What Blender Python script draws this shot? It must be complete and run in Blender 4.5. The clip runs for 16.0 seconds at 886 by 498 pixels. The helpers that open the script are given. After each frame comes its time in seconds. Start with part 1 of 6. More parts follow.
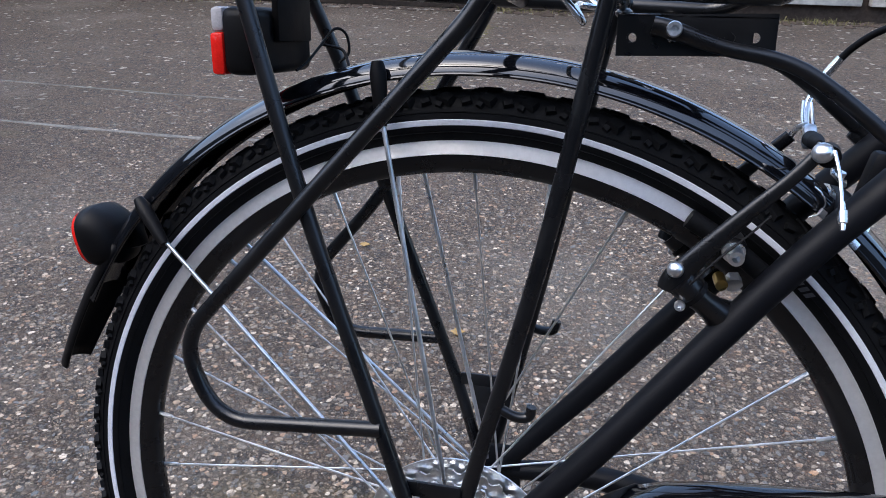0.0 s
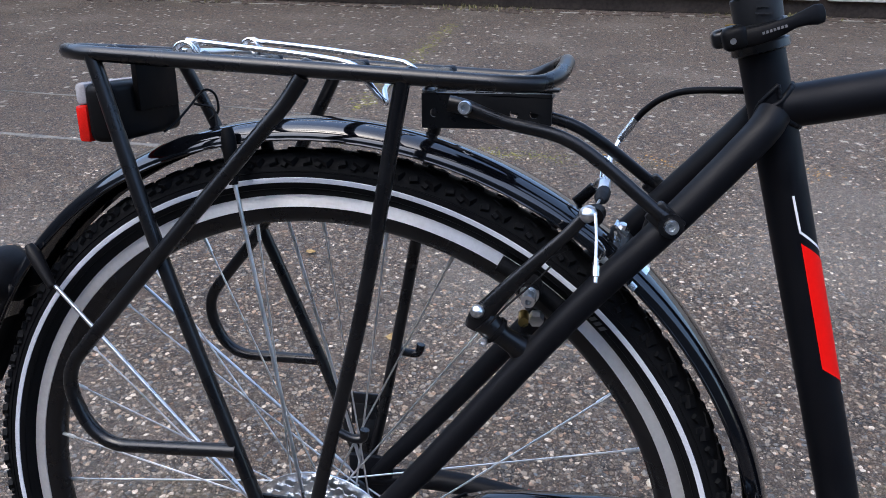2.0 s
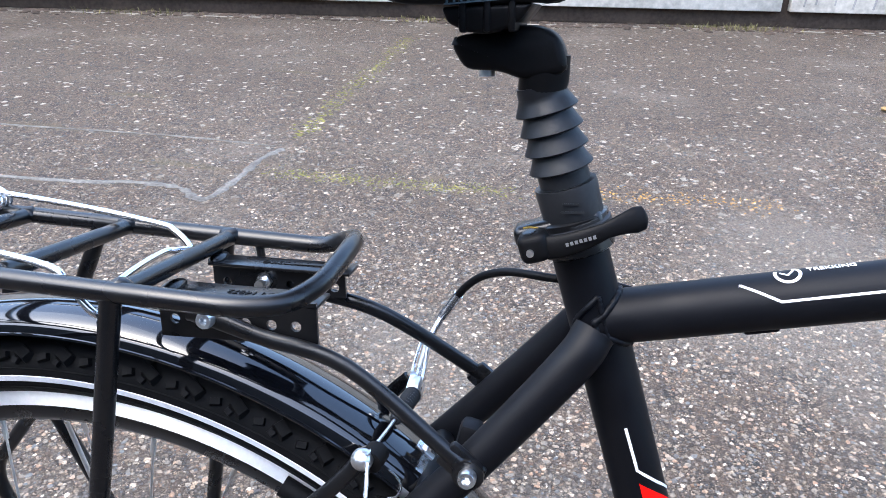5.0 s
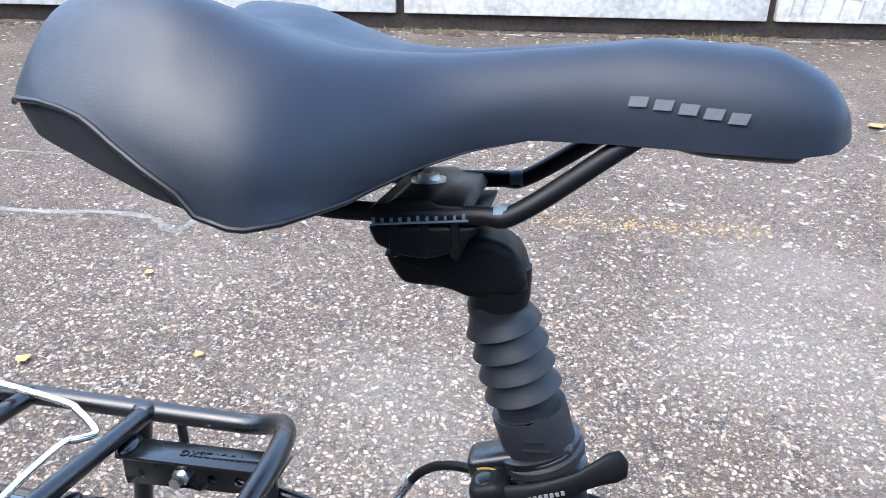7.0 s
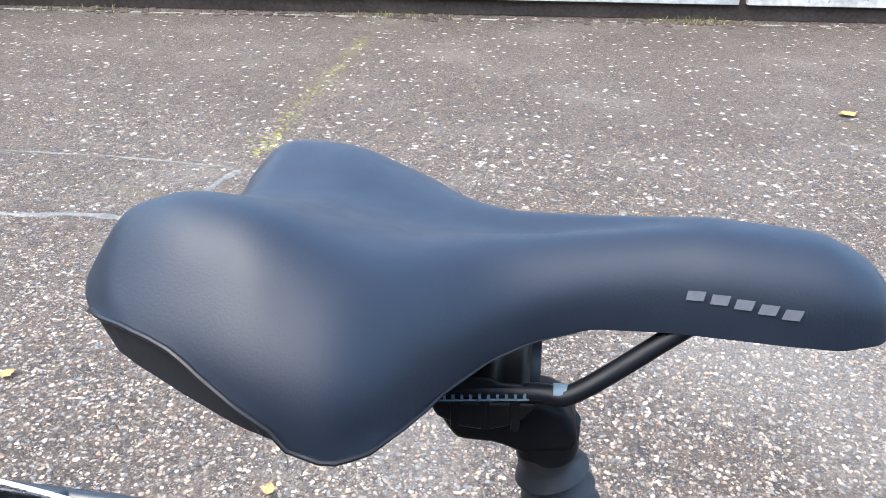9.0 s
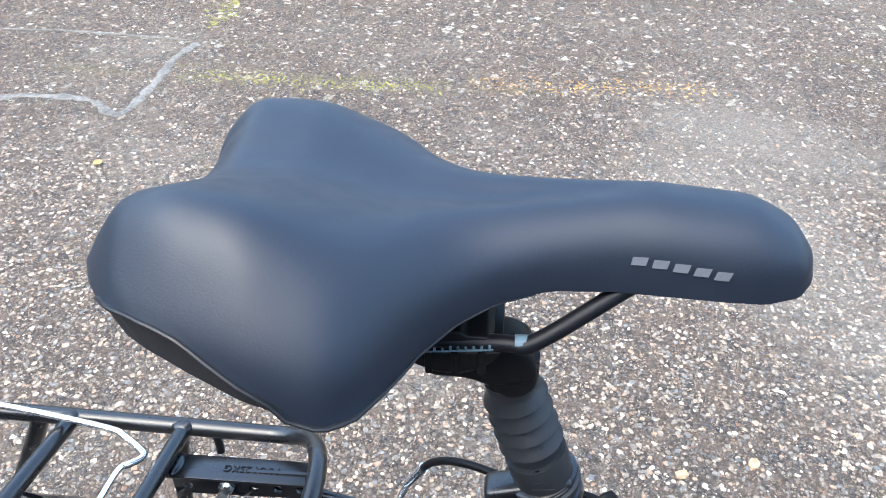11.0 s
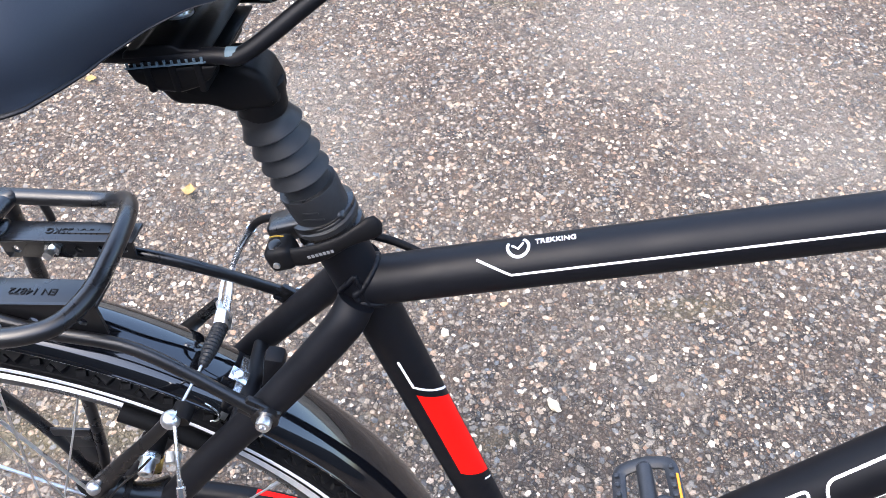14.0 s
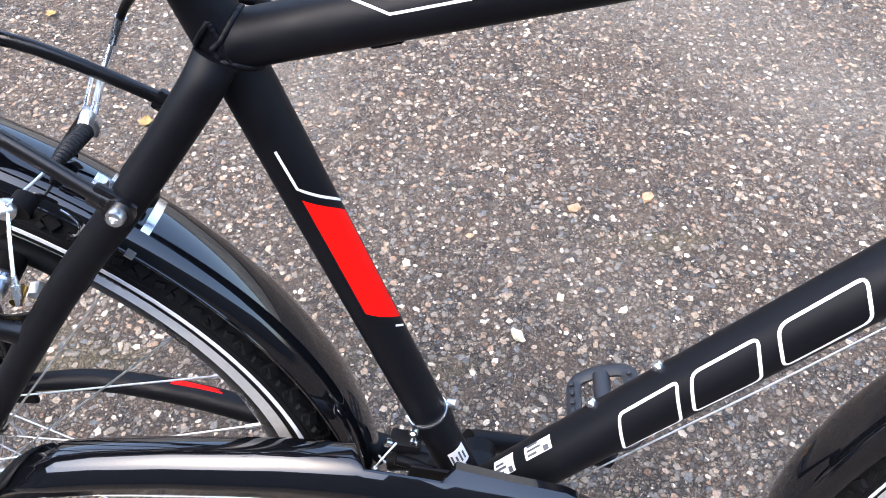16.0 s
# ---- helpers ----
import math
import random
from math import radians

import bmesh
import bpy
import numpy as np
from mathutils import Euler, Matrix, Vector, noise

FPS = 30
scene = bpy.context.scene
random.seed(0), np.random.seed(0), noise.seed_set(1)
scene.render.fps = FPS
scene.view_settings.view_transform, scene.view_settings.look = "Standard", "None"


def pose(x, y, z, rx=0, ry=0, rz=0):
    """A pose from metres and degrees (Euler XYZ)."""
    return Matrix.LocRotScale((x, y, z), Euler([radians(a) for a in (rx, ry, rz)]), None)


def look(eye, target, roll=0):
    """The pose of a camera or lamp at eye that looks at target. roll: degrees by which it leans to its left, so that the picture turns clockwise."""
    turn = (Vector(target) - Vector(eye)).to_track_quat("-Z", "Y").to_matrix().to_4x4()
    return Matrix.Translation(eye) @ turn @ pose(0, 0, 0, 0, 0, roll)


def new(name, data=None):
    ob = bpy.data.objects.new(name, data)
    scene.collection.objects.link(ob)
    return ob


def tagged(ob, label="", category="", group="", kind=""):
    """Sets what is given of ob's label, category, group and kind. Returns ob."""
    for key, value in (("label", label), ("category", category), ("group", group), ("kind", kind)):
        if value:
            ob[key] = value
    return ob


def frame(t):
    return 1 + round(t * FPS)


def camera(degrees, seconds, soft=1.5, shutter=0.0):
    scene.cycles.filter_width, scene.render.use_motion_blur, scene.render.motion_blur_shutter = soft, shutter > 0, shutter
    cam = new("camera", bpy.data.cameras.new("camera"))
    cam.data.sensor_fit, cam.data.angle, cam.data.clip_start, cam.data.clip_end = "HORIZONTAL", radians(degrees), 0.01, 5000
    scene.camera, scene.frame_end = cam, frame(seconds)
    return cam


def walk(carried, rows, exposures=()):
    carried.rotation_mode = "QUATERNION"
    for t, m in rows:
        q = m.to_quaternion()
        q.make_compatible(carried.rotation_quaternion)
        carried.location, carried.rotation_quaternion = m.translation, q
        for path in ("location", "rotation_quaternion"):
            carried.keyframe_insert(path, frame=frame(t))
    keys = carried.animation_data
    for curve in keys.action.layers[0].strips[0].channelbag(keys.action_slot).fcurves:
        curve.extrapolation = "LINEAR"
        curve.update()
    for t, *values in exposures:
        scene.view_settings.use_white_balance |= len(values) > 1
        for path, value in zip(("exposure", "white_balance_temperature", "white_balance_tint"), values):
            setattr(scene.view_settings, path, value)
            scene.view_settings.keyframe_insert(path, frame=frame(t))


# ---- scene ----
cam = camera(61.07, 16.0, soft=0.85)
# seconds, eye, target, roll
EXPOSURES = [(0.0, 0.54, 6000, 9), (3.5, 0.60, 6020, 9), (6.0, 1.90, 5950, 6), (8.0, 1.82, 6050, 6), (10.5, 1.84, 6100, 2), (12.0, 1.84, 6050, 3), (13.5, 1.82, 6420, 9), (16.0, 1.56, 6400, 10)]
PATH = [
    (0, (0.0924, -0.4632, 0.8232), (-0.1305, 0.4099, 0.3897), 1.12),
    (0.5, (0.1192, -0.4770, 0.8432), (-0.1077, 0.3990, 0.4177), 1.25),
    (1, (0.1518, -0.4761, 0.8662), (-0.0596, 0.3975, 0.4278), 1.03),
    (1.5, (0.1757, -0.4729, 0.8837), (-0.0317, 0.4000, 0.4422), 0.90),
    (2, (0.2101, -0.4830, 0.8931), (0.0080, 0.3893, 0.4478), 0.80),
    (2.5, (0.2453, -0.4811, 0.9038), (0.0454, 0.3939, 0.4630), 0.84),
    (3, (0.2677, -0.4613, 0.9178), (0.0712, 0.4145, 0.4771), 0.72),
    (3.5, (0.2764, -0.4136, 0.9278), (0.0873, 0.4630, 0.4853), 0.74),
    (6, (0.3070, -0.2421, 0.9989), (0.1381, 0.6363, 0.5517), 0.93),
    (6.5, (0.3019, -0.2156, 1.0163), (0.1371, 0.6635, 0.5691), 0.96),
    (7, (0.2989, -0.1898, 1.0235), (0.1394, 0.6906, 0.5768), 0.87),
    (7.5, (0.2965, -0.1818, 1.0299), (0.1410, 0.6995, 0.5837), 0.83),
    (8, (0.2846, -0.1794, 1.0486), (0.1351, 0.7028, 0.6020), 0.93),
    (10.5, (0.2520, -0.1581, 1.1335), (0.1744, 0.6502, 0.5498), 1.02),
    (11, (0.2635, -0.1689, 1.1388), (0.1938, 0.6058, 0.5104), 0.89),
    (11.5, (0.2681, -0.1680, 1.1397), (0.2108, 0.5727, 0.4703), 1.06),
    (12, (0.2794, -0.1692, 1.1510), (0.2291, 0.5351, 0.4430), 1.17),
    (12.5, (0.2938, -0.1735, 1.1599), (0.2489, 0.4940, 0.4166), 0.97),
    (13, (0.3192, -0.1806, 1.1492), (0.2765, 0.4644, 0.3862), 0.52),
    (13.5, (0.3476, -0.1884, 1.1298), (0.3068, 0.4397, 0.3528), 0.21),
    (14, (0.3773, -0.2036, 1.1065), (0.3383, 0.4265, 0.3310), -0.05),
    (14.5, (0.3830, -0.2280, 1.0913), (0.3461, 0.4019, 0.3155), -0.18),
    (15, (0.4014, -0.2349, 1.0629), (0.3670, 0.3945, 0.2867), -0.13),
    (15.5, (0.4201, -0.2430, 1.0194), (0.3863, 0.3881, 0.2445), 0.10),
    (16, (0.4425, -0.2539, 0.9807), (0.4048, 0.3760, 0.2050), 0.61),
]
walk(cam, [(t, look(eye, target, roll)) for t, eye, target, roll in PATH], EXPOSURES)

# ---- light ----
world = bpy.data.worlds.new("sky")
world.use_nodes = True
scene.world = world
wn = world.node_tree.nodes
sky = wn.new("ShaderNodeTexSky")
sky.sky_type = "NISHITA"
sky.sun_disc = False
sky.sun_elevation, sky.sun_rotation = radians(60), radians(225)
sky.dust_density, sky.ozone_density = 3.0, 1.0
wn["Background"].inputs["Strength"].default_value = 0.35
world.node_tree.links.new(sky.outputs["Color"], wn["Background"].inputs["Color"])

sun_data = bpy.data.lights.new("sun", "SUN")
sun_data.energy, sun_data.angle, sun_data.color = 0.35, radians(50), (0.95, 0.975, 1.0)
sun = new("sun", sun_data)
sun.matrix_world = look((-3.6, 0.2, 5.4), (0, 0.6, 0.3))


# ---- materials ----
def material(name, colour, rough=0.5, metal=0.0, grain=0.0, scale=200.0, bump=0.0, coat=0.0, vary=0.0, spec=0.2):
    """A plain surface with colour variation at two scales and fine relief."""
    m = bpy.data.materials.new(name)
    m.use_nodes = True
    nt = m.node_tree
    b = nt.nodes["Principled BSDF"]
    b.inputs["Base Color"].default_value = (*colour, 1)
    b.inputs["Roughness"].default_value = rough
    b.inputs["Metallic"].default_value = metal
    b.inputs["Coat Weight"].default_value = coat
    b.inputs["Coat Roughness"].default_value = 0.04
    b.inputs["Specular IOR Level"].default_value = spec
    tc = nt.nodes.new("ShaderNodeTexCoord")
    if grain or vary:
        n1 = nt.nodes.new("ShaderNodeTexNoise")
        n1.inputs["Scale"].default_value, n1.inputs["Detail"].default_value = scale, 4
        n2 = nt.nodes.new("ShaderNodeTexNoise")
        n2.inputs["Scale"].default_value, n2.inputs["Detail"].default_value = scale / 14, 3
        for n in (n1, n2):
            nt.links.new(tc.outputs["Object"], n.inputs["Vector"])
        add = nt.nodes.new("ShaderNodeMath")
        add.operation = "ADD"
        nt.links.new(n1.outputs["Fac"], add.inputs[0])
        nt.links.new(n2.outputs["Fac"], add.inputs[1])
        mr = nt.nodes.new("ShaderNodeMapRange")
        mr.inputs["From Min"].default_value, mr.inputs["From Max"].default_value = 0.6, 1.4
        mr.inputs["To Min"].default_value, mr.inputs["To Max"].default_value = 1 - grain, 1 + grain
        nt.links.new(add.outputs[0], mr.inputs["Value"])
        mx = nt.nodes.new("ShaderNodeVectorMath")
        mx.operation = "SCALE"
        mx.inputs[0].default_value = colour
        nt.links.new(mr.outputs["Result"], mx.inputs["Scale"])
        nt.links.new(mx.outputs["Vector"], b.inputs["Base Color"])
        rr = nt.nodes.new("ShaderNodeMapRange")
        rr.inputs["From Min"].default_value, rr.inputs["From Max"].default_value = 0.3, 0.7
        rr.inputs["To Min"].default_value, rr.inputs["To Max"].default_value = max(rough - vary, 0.02), min(rough + vary, 1)
        nt.links.new(n2.outputs["Fac"], rr.inputs["Value"])
        nt.links.new(rr.outputs["Result"], b.inputs["Roughness"])
        if bump:
            bp = nt.nodes.new("ShaderNodeBump")
            bp.inputs["Strength"].default_value, bp.inputs["Distance"].default_value = bump, 0.001
            nt.links.new(n1.outputs["Fac"], bp.inputs["Height"])
            nt.links.new(bp.outputs["Normal"], b.inputs["Normal"])
    return m


FRAME = material("matte_black_paint", (0.0028, 0.0032, 0.0048), 0.50, grain=0.15, scale=900, bump=0.03, vary=0.06, spec=0.18)
GLOSS = material("gloss_black", (0.003, 0.0033, 0.0045), 0.07, grain=0.1, scale=300, vary=0.04, coat=0.6, spec=0.5)
SATIN = material("satin_black_tube", (0.004, 0.0042, 0.005), 0.29, grain=0.2, scale=500, bump=0.03, vary=0.08, spec=0.48)
PLASTIC = material("black_plastic", (0.0045, 0.0045, 0.005), 0.45, grain=0.2, scale=600, bump=0.06, vary=0.08, spec=0.10)
RUBBER = material("tyre_rubber", (0.0055, 0.0058, 0.0065), 0.6, grain=0.3, scale=700, bump=0.15, vary=0.1, spec=0.07)
BELLOWS = material("rubber_bellows", (0.0120, 0.0130, 0.0150), 0.48, grain=0.25, scale=400, bump=0.1, vary=0.1, spec=0.3)
VINYL = material("saddle_vinyl", (0.0056, 0.0092, 0.0165), 0.52, grain=0.10, scale=1200, bump=0.08, vary=0.04, spec=0.37)
REFLECT = material("reflective_stripe", (0.62, 0.64, 0.69), 0.35, grain=0.12, scale=500, vary=0.05)
CHROME = material("chrome", (0.82, 0.83, 0.84), 0.24, 1.0, grain=0.06, scale=400, vary=0.05)
STEEL = material("galvanised_steel", (0.84, 0.86, 0.88), 0.34, 1.0, grain=0.12, scale=500, vary=0.1)
SPOKE = material("stainless_spoke", (0.88, 0.88, 0.87), 0.34, 1.0, grain=0.1, scale=500, vary=0.08)
RED = material("red_decal", (0.82, 0.006, 0.004), 0.45, grain=0.05, scale=300, vary=0.05, spec=0.1)
TANSTONE = material("tan_stone", (0.40, 0.25, 0.15), 0.8, grain=0.35, scale=260, bump=0.4, vary=0.05)
CREAMSTONE = material("cream_stone", (0.50, 0.43, 0.32), 0.8, grain=0.3, scale=260, bump=0.4, vary=0.05)
WHITE = material("white_decal", (0.8, 0.8, 0.8), 0.4, grain=0.05, scale=300, vary=0.05)
BLUEPRINT = material("pale_blue_print", (0.07, 0.105, 0.13), 0.5, grain=0.1, scale=500, vary=0.05)
GREYPRINT = material("grey_print", (0.080, 0.085, 0.095), 0.5, grain=0.1, scale=500, vary=0.05)
REDLENS = material("red_reflector", (0.50, 0.012, 0.008), 0.15, grain=0.25, scale=700, bump=0.4, vary=0.06)
CLEARLENS = material("clear_reflector", (0.33, 0.32, 0.33), 0.12, grain=0.25, scale=700, bump=0.4, vary=0.06)
ORANGE = material("amber_reflector", (0.8, 0.28, 0.03), 0.25, grain=0.15, scale=700, vary=0.05)
BRASS = material("brass", (0.6, 0.42, 0.14), 0.35, 1.0, grain=0.1, scale=400, vary=0.1)
SHELL = material("saddle_shell", (0.010, 0.0105, 0.012), 0.38, grain=0.2, scale=600, bump=0.05, vary=0.08)
PEDAL = material("dark_pedal_plastic", (0.019, 0.021, 0.025), 0.5, grain=0.25, scale=500, bump=0.08, vary=0.08, spec=0.4)
LEVERPRINT = material("worn_white_print", (0.15, 0.15, 0.155), 0.5, grain=0.1, scale=500, vary=0.05)
YELLOW = material("ochre_print", (0.22, 0.14, 0.02), 0.5, grain=0.1, scale=400, vary=0.05)

# brushed braking track: fine rings round the hub axis
TRACK = material("brushed_aluminium", (0.90, 0.905, 0.91), 0.58, 0.7, grain=0.08, scale=300, vary=0.08)
nt = TRACK.node_tree
tc = nt.nodes.new("ShaderNodeTexCoord")
sep = nt.nodes.new("ShaderNodeSeparateXYZ")
nt.links.new(tc.outputs["Object"], sep.inputs[0])
hyp = nt.nodes.new("ShaderNodeVectorMath")
hyp.operation = "MULTIPLY"
hyp.inputs[1].default_value = (1, 0, 1)
nt.links.new(tc.outputs["Object"], hyp.inputs[0])
ln = nt.nodes.new("ShaderNodeVectorMath")
ln.operation = "LENGTH"
nt.links.new(hyp.outputs["Vector"], ln.inputs[0])
nz = nt.nodes.new("ShaderNodeTexNoise")
nz.noise_dimensions = "1D"
nz.inputs["Scale"].default_value, nz.inputs["Detail"].default_value = 3500, 3
nt.links.new(ln.outputs["Value"], nz.inputs["W"])
bp = nt.nodes.new("ShaderNodeBump")
bp.inputs["Strength"].default_value, bp.inputs["Distance"].default_value = 0.25, 0.0005
nt.links.new(nz.outputs["Fac"], bp.inputs["Height"])
nt.links.new(bp.outputs["Normal"], nt.nodes["Principled BSDF"].inputs["Normal"])
tg = nt.nodes.new("ShaderNodeTangent")
tg.direction_type, tg.axis = "RADIAL", "Y"
nt.links.new(tg.outputs["Tangent"], nt.nodes["Principled BSDF"].inputs["Tangent"])
nt.nodes["Principled BSDF"].inputs["Anisotropic"].default_value = 0.95
nt.nodes["Principled BSDF"].inputs["Anisotropic Rotation"].default_value = 0.25


# brown earth that dulls binder and stones alike
EARTH = (1.25, 1.13, 0.99)


def ground_material():
    """Worn asphalt with exposed aggregate: stones of two sizes in dark binder, pale worn patches and dirt."""
    m = bpy.data.materials.new("worn_asphalt")
    m.use_nodes = True
    nt = m.node_tree
    N, K = nt.nodes.new, nt.links.new
    b = nt.nodes["Principled BSDF"]
    tc = N("ShaderNodeTexCoord")
    warp = N("ShaderNodeTexNoise")
    warp.inputs["Scale"].default_value, warp.inputs["Detail"].default_value = 110, 4
    K(tc.outputs["Object"], warp.inputs["Vector"])
    wm = N("ShaderNodeVectorMath")
    wm.operation = "MULTIPLY_ADD"
    wm.inputs[1].default_value = (0.008, 0.008, 0.0)
    K(warp.outputs["Color"], wm.inputs[0])
    K(tc.outputs["Object"], wm.inputs[2])
    layers = []
    for scale in (122, 255):
        v = N("ShaderNodeTexVoronoi")
        v.inputs["Scale"].default_value = scale
        v.inputs["Randomness"].default_value = 1.0
        K(wm.outputs["Vector"], v.inputs["Vector"])
        e = N("ShaderNodeTexVoronoi")
        e.feature = "DISTANCE_TO_EDGE"
        e.inputs["Scale"].default_value = scale
        K(wm.outputs["Vector"], e.inputs["Vector"])
        layers.append((v, e))
    cells = []
    for v, e in layers:
        sepc = N("ShaderNodeSeparateColor")
        K(v.outputs["Color"], sepc.inputs[0])
        ramp = N("ShaderNodeValToRGB")
        cr = ramp.color_ramp
        cr.interpolation = "CONSTANT"
        stops = [(0.0, (0.045, 0.046, 0.048)), (0.17, (0.105, 0.10, 0.095)), (0.34, (0.21, 0.185, 0.155)), (0.48, (0.085, 0.095, 0.108)), (0.60, (0.27, 0.23, 0.18)),
                 (0.72, (0.14, 0.125, 0.11)), (0.82, (0.29, 0.25, 0.205)), (0.90, (0.24, 0.155, 0.105)), (0.945, (0.40, 0.36, 0.30)), (0.985, (0.52, 0.48, 0.42))]
        cr.elements[0].position, cr.elements[0].color = 0.0, (*stops[0][1], 1)
        cr.elements[1].position, cr.elements[1].color = stops[1][0], (*stops[1][1], 1)
        for pos, col in stops[2:]:
            el = cr.elements.new(pos)
            el.color = (*col, 1)
        K(sepc.outputs[0], ramp.inputs["Fac"])
        edge = N("ShaderNodeMapRange")
        edge.inputs["From Min"].default_value, edge.inputs["From Max"].default_value = 0.02, 0.15
        K(e.outputs["Distance"], edge.inputs["Value"])
        mix = N("ShaderNodeMix")
        mix.data_type = "RGBA"
        mix.inputs["A"].default_value = (0.034, 0.027, 0.021, 1)
        K(edge.outputs["Result"], mix.inputs["Factor"])
        K(ramp.outputs["Color"], mix.inputs["B"])
        cells.append((mix, edge, sepc))
    pick = N("ShaderNodeMath")
    pick.operation = "GREATER_THAN"
    pick.inputs[1].default_value = 0.45
    K(cells[0][2].outputs[1], pick.inputs[0])
    both = N("ShaderNodeMix")
    both.data_type = "RGBA"
    K(pick.outputs[0], both.inputs["Factor"])
    K(cells[1][0].outputs["Result"], both.inputs["A"])
    K(cells[0][0].outputs["Result"], both.inputs["B"])
    # brown dirt lying between and over the stones
    dn = N("ShaderNodeTexNoise")
    dn.inputs["Scale"].default_value, dn.inputs["Detail"].default_value, dn.inputs["Roughness"].default_value = 16, 8, 0.78
    K(tc.outputs["Object"], dn.inputs["Vector"])
    dr = N("ShaderNodeMapRange")
    dr.inputs["From Min"].default_value, dr.inputs["From Max"].default_value = 0.41, 0.60
    dr.inputs["To Min"].default_value, dr.inputs["To Max"].default_value = 0.05, 0.68
    K(dn.outputs["Fac"], dr.inputs["Value"])
    dirt = N("ShaderNodeMix")
    dirt.data_type = "RGBA"
    dirt.inputs["B"].default_value = (0.172, 0.128, 0.096, 1)
    K(dr.outputs["Result"], dirt.inputs["Factor"])
    K(both.outputs["Result"], dirt.inputs["A"])
    # pale worn patches: irregular cloud shapes, two large ones beside the bicycle
    patch = N("ShaderNodeTexNoise")
    patch.inputs["Scale"].default_value, patch.inputs["Detail"].default_value = 1.6, 6
    K(tc.outputs["Object"], patch.inputs["Vector"])
    worn = patch.outputs["Fac"]
    for cx, cy, rad in ((1.00, 1.10, 0.55), (-0.10, 1.10, 0.50), (0.75, 1.55, 0.55), (1.15, 1.85, 0.5)):
        dist = N("ShaderNodeVectorMath")
        dist.operation = "DISTANCE"
        dist.inputs[1].default_value = (cx, cy, 0)
        K(tc.outputs["Object"], dist.inputs[0])
        near = N("ShaderNodeMapRange")
        near.inputs["From Min"].default_value, near.inputs["From Max"].default_value = 0.0, rad
        near.inputs["To Min"].default_value, near.inputs["To Max"].default_value = 0.22, 0.0
        K(dist.outputs["Value"], near.inputs["Value"])
        plus = N("ShaderNodeMath")
        K(worn, plus.inputs[0])
        K(near.outputs["Result"], plus.inputs[1])
        worn = plus.outputs[0]
    fine = N("ShaderNodeTexNoise")
    fine.inputs["Scale"].default_value, fine.inputs["Detail"].default_value, fine.inputs["Roughness"].default_value = 45, 6, 0.7
    K(tc.outputs["Object"], fine.inputs["Vector"])
    fm = N("ShaderNodeMath")
    fm.operation = "MULTIPLY_ADD"
    fm.inputs[1].default_value = 0.9
    K(fine.outputs["Fac"], fm.inputs[0])
    K(worn, fm.inputs[2])
    pr = N("ShaderNodeMapRange")
    pr.inputs["From Min"].default_value, pr.inputs["From Max"].default_value = 0.96, 1.28
    pr.inputs["To Min"].default_value, pr.inputs["To Max"].default_value = 0.0, 0.52
    K(fm.outputs[0], pr.inputs["Value"])
    dust = N("ShaderNodeMix")
    dust.data_type = "RGBA"
    dust.inputs["B"].default_value = (0.33, 0.315, 0.29, 1)
    K(pr.outputs["Result"], dust.inputs["Factor"])
    K(dirt.outputs["Result"], dust.inputs["A"])
    # pale lichen spots on the far yard
    lv = N("ShaderNodeTexVoronoi")
    lv.inputs["Scale"].default_value = 21
    rag = N("ShaderNodeTexNoise")
    rag.inputs["Scale"].default_value, rag.inputs["Detail"].default_value = 55, 4
    K(tc.outputs["Object"], rag.inputs["Vector"])
    rm_ = N("ShaderNodeVectorMath")
    rm_.operation = "MULTIPLY_ADD"
    rm_.inputs[1].default_value = (0.035, 0.035, 0.0)
    K(rag.outputs["Color"], rm_.inputs[0])
    K(tc.outputs["Object"], rm_.inputs[2])
    K(rm_.outputs["Vector"], lv.inputs["Vector"])
    lsep = N("ShaderNodeSeparateColor")
    K(lv.outputs["Color"], lsep.inputs[0])
    lsize = N("ShaderNodeMapRange")
    lsize.inputs["From Min"].default_value, lsize.inputs["From Max"].default_value = 0.2, 1.0
    lsize.inputs["To Min"].default_value, lsize.inputs["To Max"].default_value = 0.0, 0.36
    K(lsep.outputs[0], lsize.inputs["Value"])
    less = N("ShaderNodeMath")
    less.operation = "SUBTRACT"
    K(lsize.outputs["Result"], less.inputs[0])
    K(lv.outputs["Distance"], less.inputs[1])
    lf = N("ShaderNodeMapRange")
    lf.inputs["From Min"].default_value, lf.inputs["From Max"].default_value = 0.0, 0.12
    K(less.outputs[0], lf.inputs["Value"])
    xyz = N("ShaderNodeSeparateXYZ")
    K(tc.outputs["Object"], xyz.inputs[0])
    far = N("ShaderNodeMapRange")
    far.inputs["From Min"].default_value, far.inputs["From Max"].default_value = 1.6, 2.6
    far.inputs["To Min"].default_value, far.inputs["To Max"].default_value = 0.0, 0.9
    K(xyz.outputs["Y"], far.inputs["Value"])
    lm = N("ShaderNodeMath")
    lm.operation = "MULTIPLY"
    K(lf.outputs["Result"], lm.inputs[0])
    K(far.outputs["Result"], lm.inputs[1])
    sc = N("ShaderNodeMix")
    sc.data_type = "RGBA"
    sc.inputs["B"].default_value = (0.60, 0.60, 0.55, 1)
    K(lm.outputs[0], sc.inputs["Factor"])
    K(dust.outputs["Result"], sc.inputs["A"])
    # moss and rust-coloured streaks
    st = N("ShaderNodeTexNoise")
    st.inputs["Scale"].default_value, st.inputs["Detail"].default_value = 2.3, 6
    mp = N("ShaderNodeMapping")
    mp.inputs["Location"].default_value = (7.3, 2.1, 0)
    mp.inputs["Scale"].default_value = (0.5, 2.2, 1)
